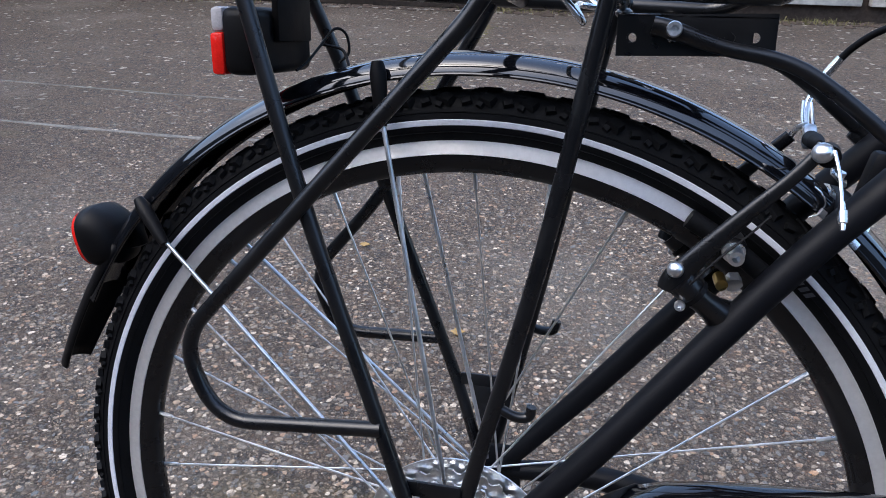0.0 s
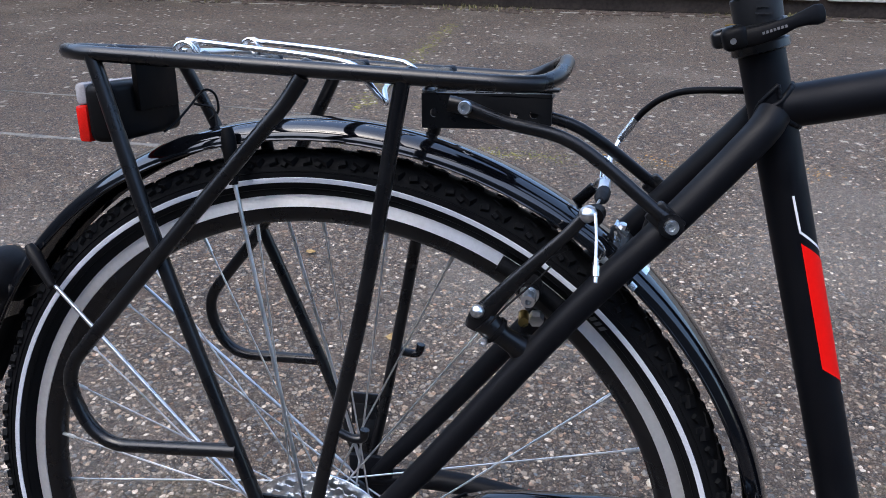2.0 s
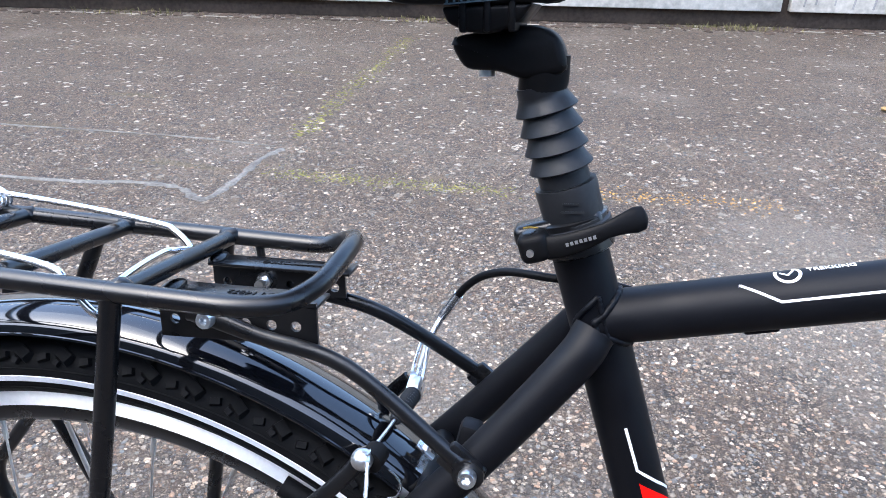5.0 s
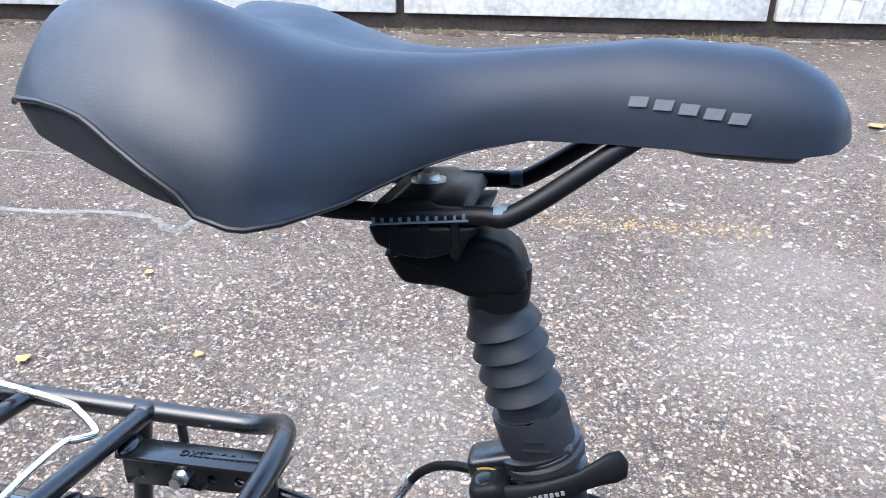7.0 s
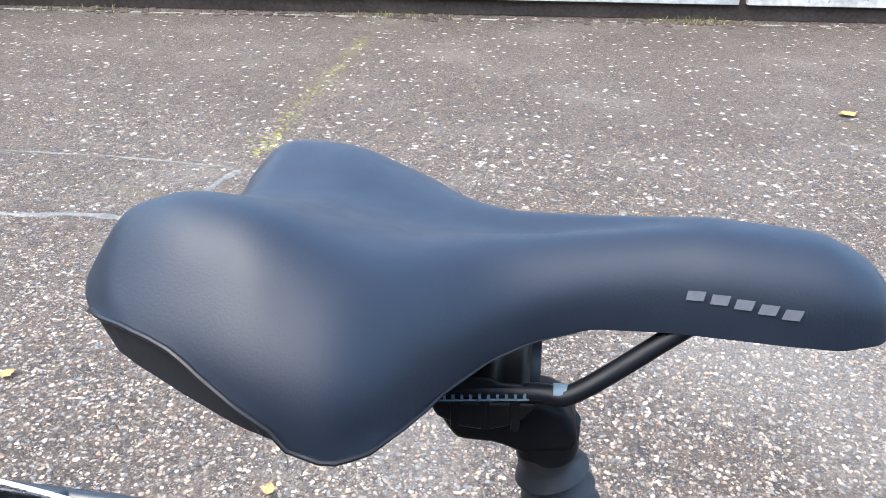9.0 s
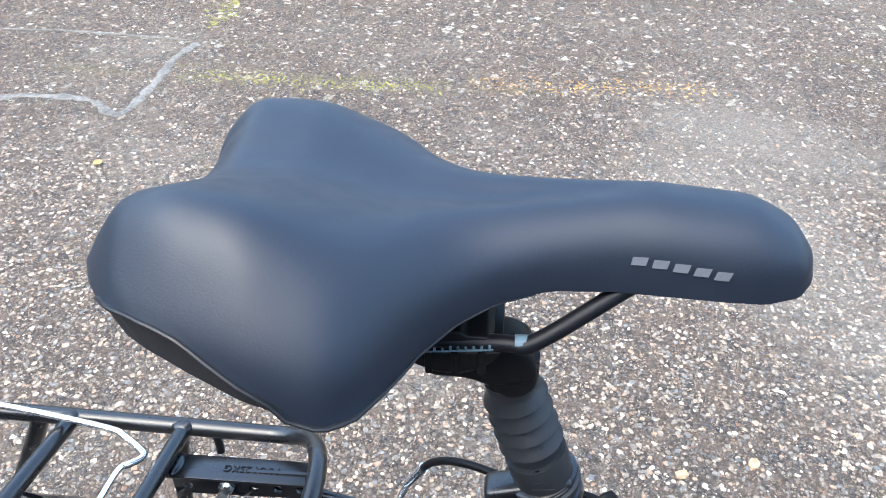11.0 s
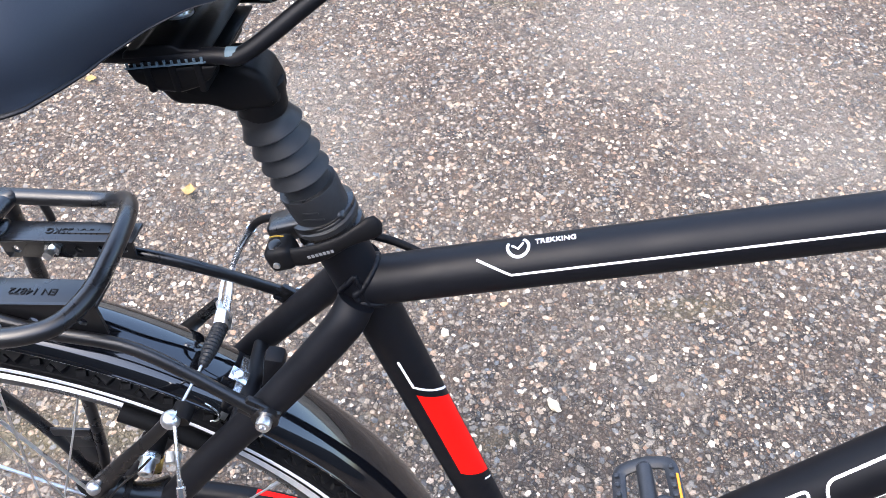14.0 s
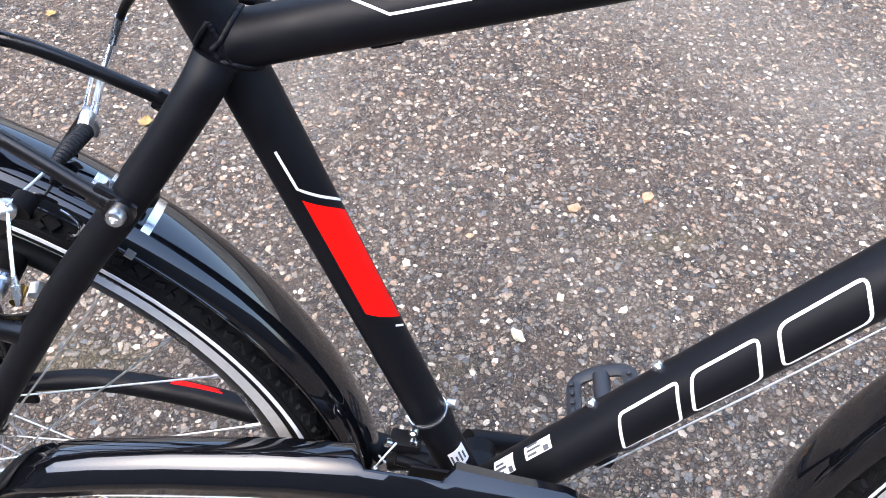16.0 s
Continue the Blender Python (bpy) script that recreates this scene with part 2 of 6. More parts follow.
    K(tc.outputs["Object"], mp.inputs["Vector"])
    K(mp.outputs["Vector"], st.inputs["Vector"])
    sr = N("ShaderNodeMapRange")
    sr.inputs["From Min"].default_value, sr.inputs["From Max"].default_value = 0.64, 0.74
    sr.inputs["To Min"].default_value, sr.inputs["To Max"].default_value = 0.0, 0.45
    K(st.outputs["Fac"], sr.inputs["Value"])
    mm = N("ShaderNodeMix")
    mm.data_type = "RGBA"
    mm.inputs["B"].default_value = (0.16, 0.14, 0.06, 1)
    K(sr.outputs["Result"], mm.inputs["Factor"])
    K(sc.outputs["Result"], mm.inputs["A"])
    grit = N("ShaderNodeTexNoise")
    grit.inputs["Scale"].default_value, grit.inputs["Detail"].default_value, grit.inputs["Roughness"].default_value = 135, 8, 0.86
    K(tc.outputs["Object"], grit.inputs["Vector"])
    gf = N("ShaderNodeMapRange")
    gf.inputs["From Min"].default_value, gf.inputs["From Max"].default_value = 0.3, 0.7
    gf.inputs["To Min"].default_value, gf.inputs["To Max"].default_value = 0.30, 1.42
    K(grit.outputs["Fac"], gf.inputs["Value"])
    dull = N("ShaderNodeVectorMath")
    dull.operation = "SCALE"
    K(gf.outputs["Result"], dull.inputs["Scale"])
    warm = N("ShaderNodeVectorMath")
    warm.operation = "MULTIPLY"
    warm.inputs[1].default_value = EARTH
    K(mm.outputs["Result"], warm.inputs[0])
    K(warm.outputs["Vector"], dull.inputs[0])
    K(dull.outputs["Vector"], b.inputs["Base Color"])
    b.inputs["Roughness"].default_value = 0.8
    hsum = N("ShaderNodeMath")
    hsum.operation = "ADD"
    K(cells[0][1].outputs["Result"], hsum.inputs[0])
    K(cells[1][1].outputs["Result"], hsum.inputs[1])
    bump = N("ShaderNodeBump")
    bump.inputs["Strength"].default_value, bump.inputs["Distance"].default_value = 1.0, 0.007
    K(hsum.outputs[0], bump.inputs["Height"])
    K(bump.outputs["Normal"], b.inputs["Normal"])
    return m


def stone_material():
    m = bpy.data.materials.new("aggregate_stone")
    m.use_nodes = True
    nt = m.node_tree
    b = nt.nodes["Principled BSDF"]
    g = nt.nodes.new("ShaderNodeNewGeometry")
    ramp = nt.nodes.new("ShaderNodeValToRGB")
    cr = ramp.color_ramp
    stops = [(0.0, (0.07, 0.075, 0.08)), (0.2, (0.14, 0.13, 0.115)), (0.4, (0.22, 0.19, 0.155)), (0.55, (0.10, 0.115, 0.13)), (0.68, (0.28, 0.235, 0.18)),
             (0.8, (0.24, 0.16, 0.11)), (0.90, (0.39, 0.345, 0.285)), (0.975, (0.50, 0.46, 0.40))]
    cr.elements[0].color = (*stops[0][1], 1)
    cr.elements[1].position, cr.elements[1].color = stops[1][0], (*stops[1][1], 1)
    for pos, col in stops[2:]:
        cr.elements.new(pos).color = (*col, 1)
    nt.links.new(g.outputs["Random Per Island"], ramp.inputs["Fac"])
    tc = nt.nodes.new("ShaderNodeTexCoord")
    gr = nt.nodes.new("ShaderNodeTexNoise")
    gr.inputs["Scale"].default_value, gr.inputs["Detail"].default_value = 420, 4
    nt.links.new(tc.outputs["Object"], gr.inputs["Vector"])
    gm = nt.nodes.new("ShaderNodeMapRange")
    gm.inputs["From Min"].default_value, gm.inputs["From Max"].default_value = 0.3, 0.7
    gm.inputs["To Min"].default_value, gm.inputs["To Max"].default_value = 0.46, 1.02
    nt.links.new(gr.outputs["Fac"], gm.inputs["Value"])
    gs = nt.nodes.new("ShaderNodeVectorMath")
    gs.operation = "SCALE"
    warm = nt.nodes.new("ShaderNodeVectorMath")
    warm.operation = "MULTIPLY"
    warm.inputs[1].default_value = EARTH
    nt.links.new(ramp.outputs["Color"], warm.inputs[0])
    nt.links.new(warm.outputs["Vector"], gs.inputs[0])
    nt.links.new(gm.outputs["Result"], gs.inputs["Scale"])
    nt.links.new(gs.outputs["Vector"], b.inputs["Base Color"])
    b.inputs["Roughness"].default_value = 0.75
    return m


GROUND, STONE = ground_material(), stone_material()
CONCRETE = material("weathered_concrete", (0.50, 0.475, 0.425), 0.85, grain=0.4, scale=30, bump=0.3, vary=0.05)
# dirt brown, darkened to hold the shade below the wall panels
DARKJOINT = material("shade_and_dirt", (0.06, 0.045, 0.035), 0.9, grain=0.5, scale=40, bump=0.3, vary=0.05)
LEAFM = material("dry_leaf", (0.30, 0.20, 0.08), 0.7, grain=0.3, scale=120, bump=0.2, vary=0.05)
RUST = material("rust_grit", (0.36, 0.20, 0.06), 0.9, grain=0.4, scale=90, vary=0.05)
MOSS = material("moss", (0.17, 0.155, 0.045), 0.9, grain=0.4, scale=90, bump=0.3, vary=0.05)
GREYMARK = material("faded_paint", (0.30, 0.295, 0.285), 0.85, grain=0.35, scale=60, vary=0.05)
GRASS = material("grass_blade", (0.135, 0.12, 0.05), 0.7, grain=0.4, scale=20, vary=0.05)
# dark grey of the unseen walls added to hold light back
SHADE_WALL = material("shade_wall_grey", (0.085, 0.083, 0.08), 0.9, grain=0.2, scale=40, bump=0.2, vary=0.05)
MORTAR = material("dirty_mortar", (0.19, 0.175, 0.15), 0.9, grain=0.5, scale=60, bump=0.4, vary=0.05)
SEALANT = material("pale_crack_sealing", (0.125, 0.117, 0.105), 0.85, grain=0.6, scale=90, bump=0.4, vary=0.05)


# ---- mesh helpers ----
def link(name, bm, mat, parent=None, label="", smooth=True):
    me = bpy.data.meshes.new(name)
    bmesh.ops.recalc_face_normals(bm, faces=bm.faces)
    bm.to_mesh(me)
    bm.free()
    me.materials.append(mat)
    if smooth:
        me.polygons.foreach_set("use_smooth", [True] * len(me.polygons))
        me.set_sharp_from_angle(angle=radians(38))
    ob = new(name, me)
    if parent:
        ob.parent = parent
    if label:
        ob["label"] = label
    return ob


def part(name, bm, mat, parent, label="", smooth=True):
    return link(name, bm, mat, parent, label, smooth)


def V(*a):
    return Vector(a)


def curve_points(pts, steps=6):
    """Catmull-Rom through the given points."""
    P = [Vector(p) for p in pts]
    if len(P) < 3 or steps < 2:
        return P
    out = []
    Q = [2 * P[0] - P[1], *P, 2 * P[-1] - P[-2]]
    for i in range(1, len(Q) - 2):
        p0, p1, p2, p3 = Q[i - 1:i + 3]
        for k in range(steps):
            t = k / steps
            out.append(0.5 * (2 * p1 + (p2 - p0) * t + (2 * p0 - 5 * p1 + 4 * p2 - p3) * t * t + (3 * p1 - p0 - 3 * p2 + p3) * t ** 3))
    out.append(P[-1])
    return out


def fillet(pts, r, steps=6):
    """Straight runs with rounded corners of radius about r."""
    P = [Vector(p) for p in pts]
    out = [P[0]]
    for a, b, c in zip(P, P[1:], P[2:]):
        u, v = (a - b), (c - b)
        k = min(r, u.length * 0.45, v.length * 0.45)
        s, e = b + u.normalized() * k, b + v.normalized() * k
        for i in range(steps + 1):
            t = i / steps
            out.append((1 - t) ** 2 * s + 2 * t * (1 - t) * b + t * t * e)
    out.append(P[-1])
    return out


def sweep(bm, pts, radius, segs=12, cap=True, flat=1.0, side=None):
    """A tube along the points. radius: number or list; flat squeezes it across the side direction."""
    P = [Vector(p) for p in pts]
    n = len(P)
    rad = radius if isinstance(radius, (list, tuple)) else [radius] * n
    rings = []
    ref = Vector(side) if side else None
    for i, p in enumerate(P):
        d = (P[min(i + 1, n - 1)] - P[max(i - 1, 0)]).normalized()
        if ref is None:
            ref = Vector((0, 1, 0)) if abs(d.y) < 0.9 else Vector((1, 0, 0))
        a = (ref - d * ref.dot(d)).normalized()
        b = d.cross(a)
        ref = a
        rings.append([bm.verts.new(p + (a * math.cos(2 * math.pi * k / segs) * flat + b * math.sin(2 * math.pi * k / segs)) * rad[i]) for k in range(segs)])
    for r0, r1 in zip(rings, rings[1:]):
        for k in range(segs):
            bm.faces.new((r0[k], r0[(k + 1) % segs], r1[(k + 1) % segs], r1[k]))
    if cap:
        bm.faces.new(rings[0][::-1])
        bm.faces.new(rings[-1])
    return bm


def tube(pts, r, segs=12, steps=6, flat=1.0, side=None):
    return sweep(bmesh.new(), curve_points(pts, steps), r, segs, True, flat, side)


def resampled(values, n):
    return [float(v) for v in np.interp(np.linspace(0, 1, n), np.linspace(0, 1, len(values)), values)]


def revolve(profile, segs=160, a0=0.0, a1=360.0, bm=None, closed=True):
    """Turns a closed (r, y) profile round the hub axis (y), from angle a0 to a1 (degrees, 0 ahead, 90 up)."""
    bm = bm or bmesh.new()
    full = abs(a1 - a0) >= 359.9
    rings = []
    for i in range(segs if full else segs + 1):
        a = radians(a0 + (a1 - a0) * i / segs)
        rings.append([bm.verts.new((r * math.cos(a), y, r * math.sin(a))) for r, y in profile])
    m = len(profile)
    pairs = list(zip(rings, rings[1:])) + ([(rings[-1], rings[0])] if full else [])
    for r0, r1 in pairs:
        for k in range(m if closed else m - 1):
            bm.faces.new((r0[k], r0[(k + 1) % m], r1[(k + 1) % m], r1[k]))
    if not full and closed:
        bm.faces.new(rings[0])
        bm.faces.new(rings[-1][::-1])
    return bm


def axes_to(d, up=(0, 0, 1)):
    d = Vector(d).normalized()
    u = Vector(up)
    if abs(d.dot(u)) > 0.95:
        u = Vector((1, 0, 0))
    x = u.cross(d).normalized()
    return Matrix((x, d.cross(x), d)).transposed()


def rod(a, b, r, segs=12, bm=None, r2=None):
    return sweep(bm or bmesh.new(), [a, b], [r, r2 or r], segs)


def block(size, m=None, bevel=0.0, bm=None, segs=2):
    """A bevelled box with its centre at the origin of m."""
    tmp = bmesh.new()
    bmesh.ops.create_cube(tmp, size=1)
    bmesh.ops.scale(tmp, vec=size, verts=tmp.verts)
    if bevel:
        bmesh.ops.bevel(tmp, geom=tmp.edges, offset=bevel, segments=segs, affect="EDGES", profile=0.5)
    if m is not None:
        bmesh.ops.transform(tmp, matrix=m, verts=tmp.verts)
    if bm is None:
        return tmp
    me = bpy.data.meshes.new("tmp")
    tmp.to_mesh(me)
    tmp.free()
    bm.from_mesh(me)
    bpy.data.meshes.remove(me)
    return bm


def place(o, d, up=(0, 0, 1)):
    """A matrix at o whose z axis points along d."""
    return Matrix.Translation(o) @ axes_to(d, up).to_4x4()


def bolt(name, o, d, r, h, parent, mat=STEEL, label="", socket=True):
    """A socket-head bolt with a rounded rim and a recessed hexagon."""
    bm = bmesh.new()
    prof = [(r, 0), (r, h * 0.7), (r * 0.88, h), (r * 0.5, h)] + ([(r * 0.48, h * 0.35), (0.0001, h * 0.35)] if socket else [(0.0001, h * 1.02)])
    n = 24
    rings = []
    for k, (rr, hh) in enumerate(prof):
        ring = []
        for i in range(n):
            a = 2 * math.pi * i / n
            q = rr
            if socket and k >= 3:
                q = rr * math.cos(math.pi / 6) / math.cos((a % (math.pi / 3)) - math.pi / 6)
            ring.append(bm.verts.new((q * math.cos(a), q * math.sin(a), hh)))
        rings.append(ring)
    for r0, r1 in zip(rings, rings[1:]):
        for i in range(n):
            bm.faces.new((r0[i], r0[(i + 1) % n], r1[(i + 1) % n], r1[i]))
    bm.faces.new(rings[0])
    bmesh.ops.transform(bm, matrix=place(o, d), verts=bm.verts)
    return part(name, bm, mat, parent, label)


def writing(name, body, size, m, mat, parent, depth=0.0002, shear=0.0):
    """Letters laid on a surface: a mesh made from Blender's built-in font."""
    cu = bpy.data.curves.new(name, "FONT")
    cu.body, cu.size, cu.extrude, cu.shear = body, size, depth, shear
    cu.align_x, cu.align_y = "CENTER", "CENTER"
    tmp = bpy.data.objects.new(name, cu)
    scene.collection.objects.link(tmp)
    bpy.context.view_layer.update()
    me = bpy.data.meshes.new_from_object(tmp.evaluated_get(bpy.context.evaluated_depsgraph_get()))
    bpy.data.objects.remove(tmp)
    me.materials.clear()
    me.materials.append(mat)
    me.transform(m)
    ob = new(name, me)
    ob.parent = parent
    return ob


def around(axis_a, axis_b, r, t, ang):
    """A point on a tube: t metres along its axis from a, at an angle (degrees) from its outward side (-y) towards up."""
    a, b = Vector(axis_a), Vector(axis_b)
    d = (b - a).normalized()
    s = Vector((0, -1, 0))
    s = (s - d * s.dot(d)).normalized()
    u = s.cross(d)
    if u.z < 0:
        u = -u
    return a + d * t + (s * math.cos(radians(ang)) + u * math.sin(radians(ang))) * r


def decal(name, axis_a, axis_b, r, outline, mat, parent, lift=0.0003, fine=4, label=""):
    """A closed outline of (along, angle) laid on a tube as a thin skin: rows from its lower to its upper edge."""
    bm = bmesh.new()
    rows = []
    for (t0, g0), (t1, g1) in outline:
        rows.append([bm.verts.new(around(axis_a, axis_b, r + lift, t0 + (t1 - t0) * k / fine, g0 + (g1 - g0) * k / fine)) for k in range(fine + 1)])
    for r0, r1 in zip(rows, rows[1:]):
        for k in range(fine):
            bm.faces.new((r0[k], r0[k + 1], r1[k + 1], r1[k]))
    return part(name, bm, mat, parent, label)


def stroke(bm, axis_a, axis_b, r, path, width, lift=0.0004, closed=False):
    """A painted line on a tube: path of (along, arc length up from the outward side), width in metres."""
    pts = []
    n = len(path)
    fine = []
    for i in range(n if closed else n - 1):
        (a0, b0), (a1, b1) = path[i], path[(i + 1) % n]
        k = max(1, int(math.hypot(a1 - a0, b1 - b0) / 0.004))
        fine += [(a0 + (a1 - a0) * j / k, b0 + (b1 - b0) * j / k) for j in range(k)]
    if not closed:
        fine.append(path[-1])
    m = len(fine)
    left, right = [], []
    for i in range(m):
        p = fine[(i - 1) % m] if (closed or i) else fine[i]
        q = fine[(i + 1) % m] if (closed or i < m - 1) else fine[i]
        dx, dy = q[0] - p[0], q[1] - p[1]
        l = math.hypot(dx, dy) or 1
        nx, ny = -dy / l * width / 2, dx / l * width / 2
        for s, row in ((1, left), (-1, right)):
            row.append(bm.verts.new(around(axis_a, axis_b, r + lift, fine[i][0] + s * nx, math.degrees((fine[i][1] + s * ny) / r))))
    for i in range(m if closed else m - 1):
        j = (i + 1) % m
        bm.faces.new((left[i], left[j], right[j], right[i]))
    return bm

# ---- the ground and the wall behind ----
def sheet(name, x0, x1, y0, y1, z, mat, cells=1):
    bm = bmesh.new()
    bmesh.ops.create_grid(bm, x_segments=cells, y_segments=cells, size=0.5)
    bmesh.ops.scale(bm, vec=(x1 - x0, y1 - y0, 1), verts=bm.verts)
    bmesh.ops.translate(bm, vec=((x0 + x1) / 2, (y0 + y1) / 2, z), verts=bm.verts)
    return link(name, bm, mat, smooth=False)


ground = tagged(sheet("ground", -400, 400, -400, 400, 0, GROUND), "worn grey asphalt yard with exposed aggregate stones", "ground", kind="structure")

# wall of concrete panels: its foot runs from WALL_A towards WALL_D
WALL_A, WALL_D = Vector((0, 5.42, 0)), Vector((1, 0.13, 0)).normalized()
WALL_N = Vector((WALL_D.y, -WALL_D.x, 0))
wall_m = Matrix((WALL_D, -WALL_N, Vector((0, 0, 1)))).transposed().to_4x4()
wall_m.translation = WALL_A
# recessed base: shade under the panels is put into its dark colour
wall = tagged(link("wall_north", block((60, 0.2, 2.2), Matrix.Translation((0, 0.16, 1.1)), 0.01), DARKJOINT), "recessed base of a concrete panel wall, coloured dark as shade and dirt", "wall", kind="structure")
wall.matrix_world = wall_m
JOINTS, GAP, FOOT = [-1.045 + 2.64 * k for k in range(1, 11)], 0.062, 0.118
JOINTS = [-1.045 - 2.35 * k for k in range(10, -1, -1)] + JOINTS
for a, b in zip(JOINTS, JOINTS[1:]):
    panel = part("panel", block((b - a - GAP, 0.1, 1.9), None, 0.008), CONCRETE, wall, "pale weathered concrete panel")
    panel.location = ((a + b) / 2, 0.05, FOOT + 0.95)

bm = bmesh.new()
for x, z, w, h in ((1.72, 0.22, 0.012, 0.13), (1.80, 0.25, 0.014, 0.16), (1.86, 0.31, 0.10, 0.012), (1.93, 0.24, 0.012, 0.14), (2.06, 0.22, 0.014, 0.15), (2.13, 0.28, 0.11, 0.012), (2.20, 0.21, 0.014, 0.13), (2.34, 0.24, 0.014, 0.16), (2.40, 0.18, 0.10, 0.012), (2.47, 0.24, 0.012, 0.15)):
    block((w, 0.003, h), Matrix.Translation((x, -0.0025, z)) @ pose(0, 0, 0, 0, 7, 0), 0, bm)
part("painted_mark", bm, GREYMARK, wall, "faded grey paint strokes on a wall panel", False)

# unseen plain wall behind the camera, added to keep light off the near side
south_blocker = tagged(link("wall_south", block((30, 0.3, 3.4), Matrix.Translation((0, -3.9, 1.7)), 0.01), SHADE_WALL), "unseen grey wall added to shade the near side", "wall", kind="structure")
# unseen wall on the left, added to give the mudguard a dark reflection
tagged(link("wall_west", block((0.3, 12, 3.0), Matrix.Translation((-7.5, 0.2, 1.5)), 0.01), SHADE_WALL), "unseen grey side wall added for dark reflections", "wall", kind="structure")

# ---- the bicycle: built upright round its rear axle, then leant on its stand ----
HUB, LEAN = 0.34894, 9.05
FRONT_Z = -0.064
bike = new("bicycle")
bike.empty_display_size = 0.1
bike.matrix_world = Matrix.Translation((0, 0, HUB)) @ pose(0, 0, 0, -LEAN, 0, 0) @ pose(0, 0, 0, 0, -3.37, 0)
tagged(bike, "matte black trekking bicycle with rear rack and mudguards", "bicycle")

# frame
ST_A, ST_B = (0.4522, -0.002, -0.03), (0.3244, -0.008, 0.434)
TT_A, TT_B = (0.338, -0.0086, 0.3895), (0.868, -0.017, 0.4873)
DT_A, DT_B = (0.458, -0.002, -0.0411), (0.868, 0, 0.3903)
RS, RT, RD = 0.0150, 0.0146, 0.0211
frame_ob = part("frame", sweep(bmesh.new(), [ST_A, ST_B], RS, 40), FRAME, bike, "matte black painted seat tube")
part("top_tube", tube([TT_A, TT_B], RT, 40), FRAME, frame_ob)
part("down_tube", tube([DT_A, DT_B], RD, 48), FRAME, frame_ob)
part("head_tube", tube([(0.862, 0, 0.52), (0.895, 0, 0.33)], 0.024, 32), FRAME, frame_ob)
part("bottom_bracket_shell", tube([(0.455, -0.036, -0.052), (0.455, 0.036, -0.052)], 0.022, 32), FRAME, frame_ob)
for s in (-1, 1):
    part("seat_stay", tube([(0.336, s * 0.018 - 0.006, 0.388), (0.324, s * 0.027 - 0.005, 0.371), (0.273, s * 0.040 - 0.001, 0.312), (0.208, s * 0.048, 0.241), (0.1, s * 0.061, 0.107), (0.018, s * 0.066, 0.012)],
                           resampled([0.0112, 0.0112, 0.0106, 0.0102, 0.0096, 0.008], 31), 24), FRAME, frame_ob)
    stay_line = curve_points([(0.012, s * 0.069, 0.004), (0.090, s * 0.076, 0.005), (0.170, s * 0.072, -0.004), (0.250, s * 0.061, -0.017), (0.44, s * 0.03, -0.051)], 6)
    part("chain_stay", sweep(bmesh.new(), stay_line, resampled([0.008, 0.0105, 0.0117, 0.0122, 0.012], len(stay_line)), 20), FRAME, frame_ob)
    part("dropout", block((0.045, 0.006, 0.05), Matrix.Translation((0.012, s * 0.066, 0.006)), 0.002), FRAME, frame_ob)
bm = bmesh.new()
rows = []
for i in range(9):
    f = i / 8
    x = 0.170 + 0.049 * f
    yc, zc = (float(np.interp(x, [p[0] for p in stay_line], [p[k] for p in stay_line])) for k in (1, 2))
    rows.append([bm.verts.new((x, yc + 0.0122 * math.cos(radians(g)), zc + 0.0122 * math.sin(radians(g)))) for g in (58, 67, 76, 85, 94 - 10 * f)])
for r0, r1 in zip(rows, rows[1:]):
    for k in range(4):
        bm.faces.new((r0[k], r0[k + 1], r1[k + 1], r1[k]))
part("red_panel", bm, RED, frame_ob, "red painted panel on the chain stay")
# weld beads at the joints
def joint_weld(a, d, r, ca, cd, cr, n, bead):
    """A rippled weld seam where a tube of radius r from a along d meets a round tube of radius cr."""
    m = place(a, d)
    d, cd = Vector(d).normalized(), Vector(cd).normalized()
    seam = []
    for i in range(n + 1):
        t = 2 * math.pi * i / n
        p = m @ Vector((r * math.cos(t), r * math.sin(t), 0)) - Vector(ca)
        u, v = p - cd * p.dot(cd), d - cd * d.dot(cd)
        A_, B_, C_ = v.dot(v), 2 * u.dot(v), u.dot(u) - (cr + 0.0002) ** 2
        disc = max(0.0, B_ * B_ - 4 * A_ * C_)
        q = p + d * ((-B_ + math.sqrt(disc)) / (2 * A_))
        up = cd * q.dot(cd)
        seam.append(Vector(ca) + up + (q - up).normalized() * (cr + 0.0002))
    return sweep(bmesh.new(), seam, [bead * (1.0 + 0.2 * abs(math.sin(i * 0.55))) for i in range(n + 1)], 10)
tt_dir = Vector(TT_B) - Vector(TT_A)
st_dir = Vector(ST_B) - Vector(ST_A)
part("weld_bead", joint_weld(TT_A, tt_dir, RT, ST_A, st_dir, RS, 140, 0.0017), FRAME, frame_ob)
for s in (-1, 1):
    part("weld_bead", joint_weld((0.336, s * 0.0180 - 0.006, 0.388), (-0.62, s * 0.24, -0.76), 0.0112, ST_A, st_dir, RS, 110, 0.0014), FRAME, frame_ob)
part("bridge_lug", block((0.014, 0.015, 0.036), Matrix.Translation((0.2650, -0.002, 0.2990)) @ pose(0, 0, 0, 0, 14, 0), 0.004), FRAME, frame_ob)
part("stay_bridge", tube([(0.243, -0.045, 0.28), (0.247, 0, 0.285), (0.243, 0.045, 0.28)], 0.0065, 16), FRAME, frame_ob)

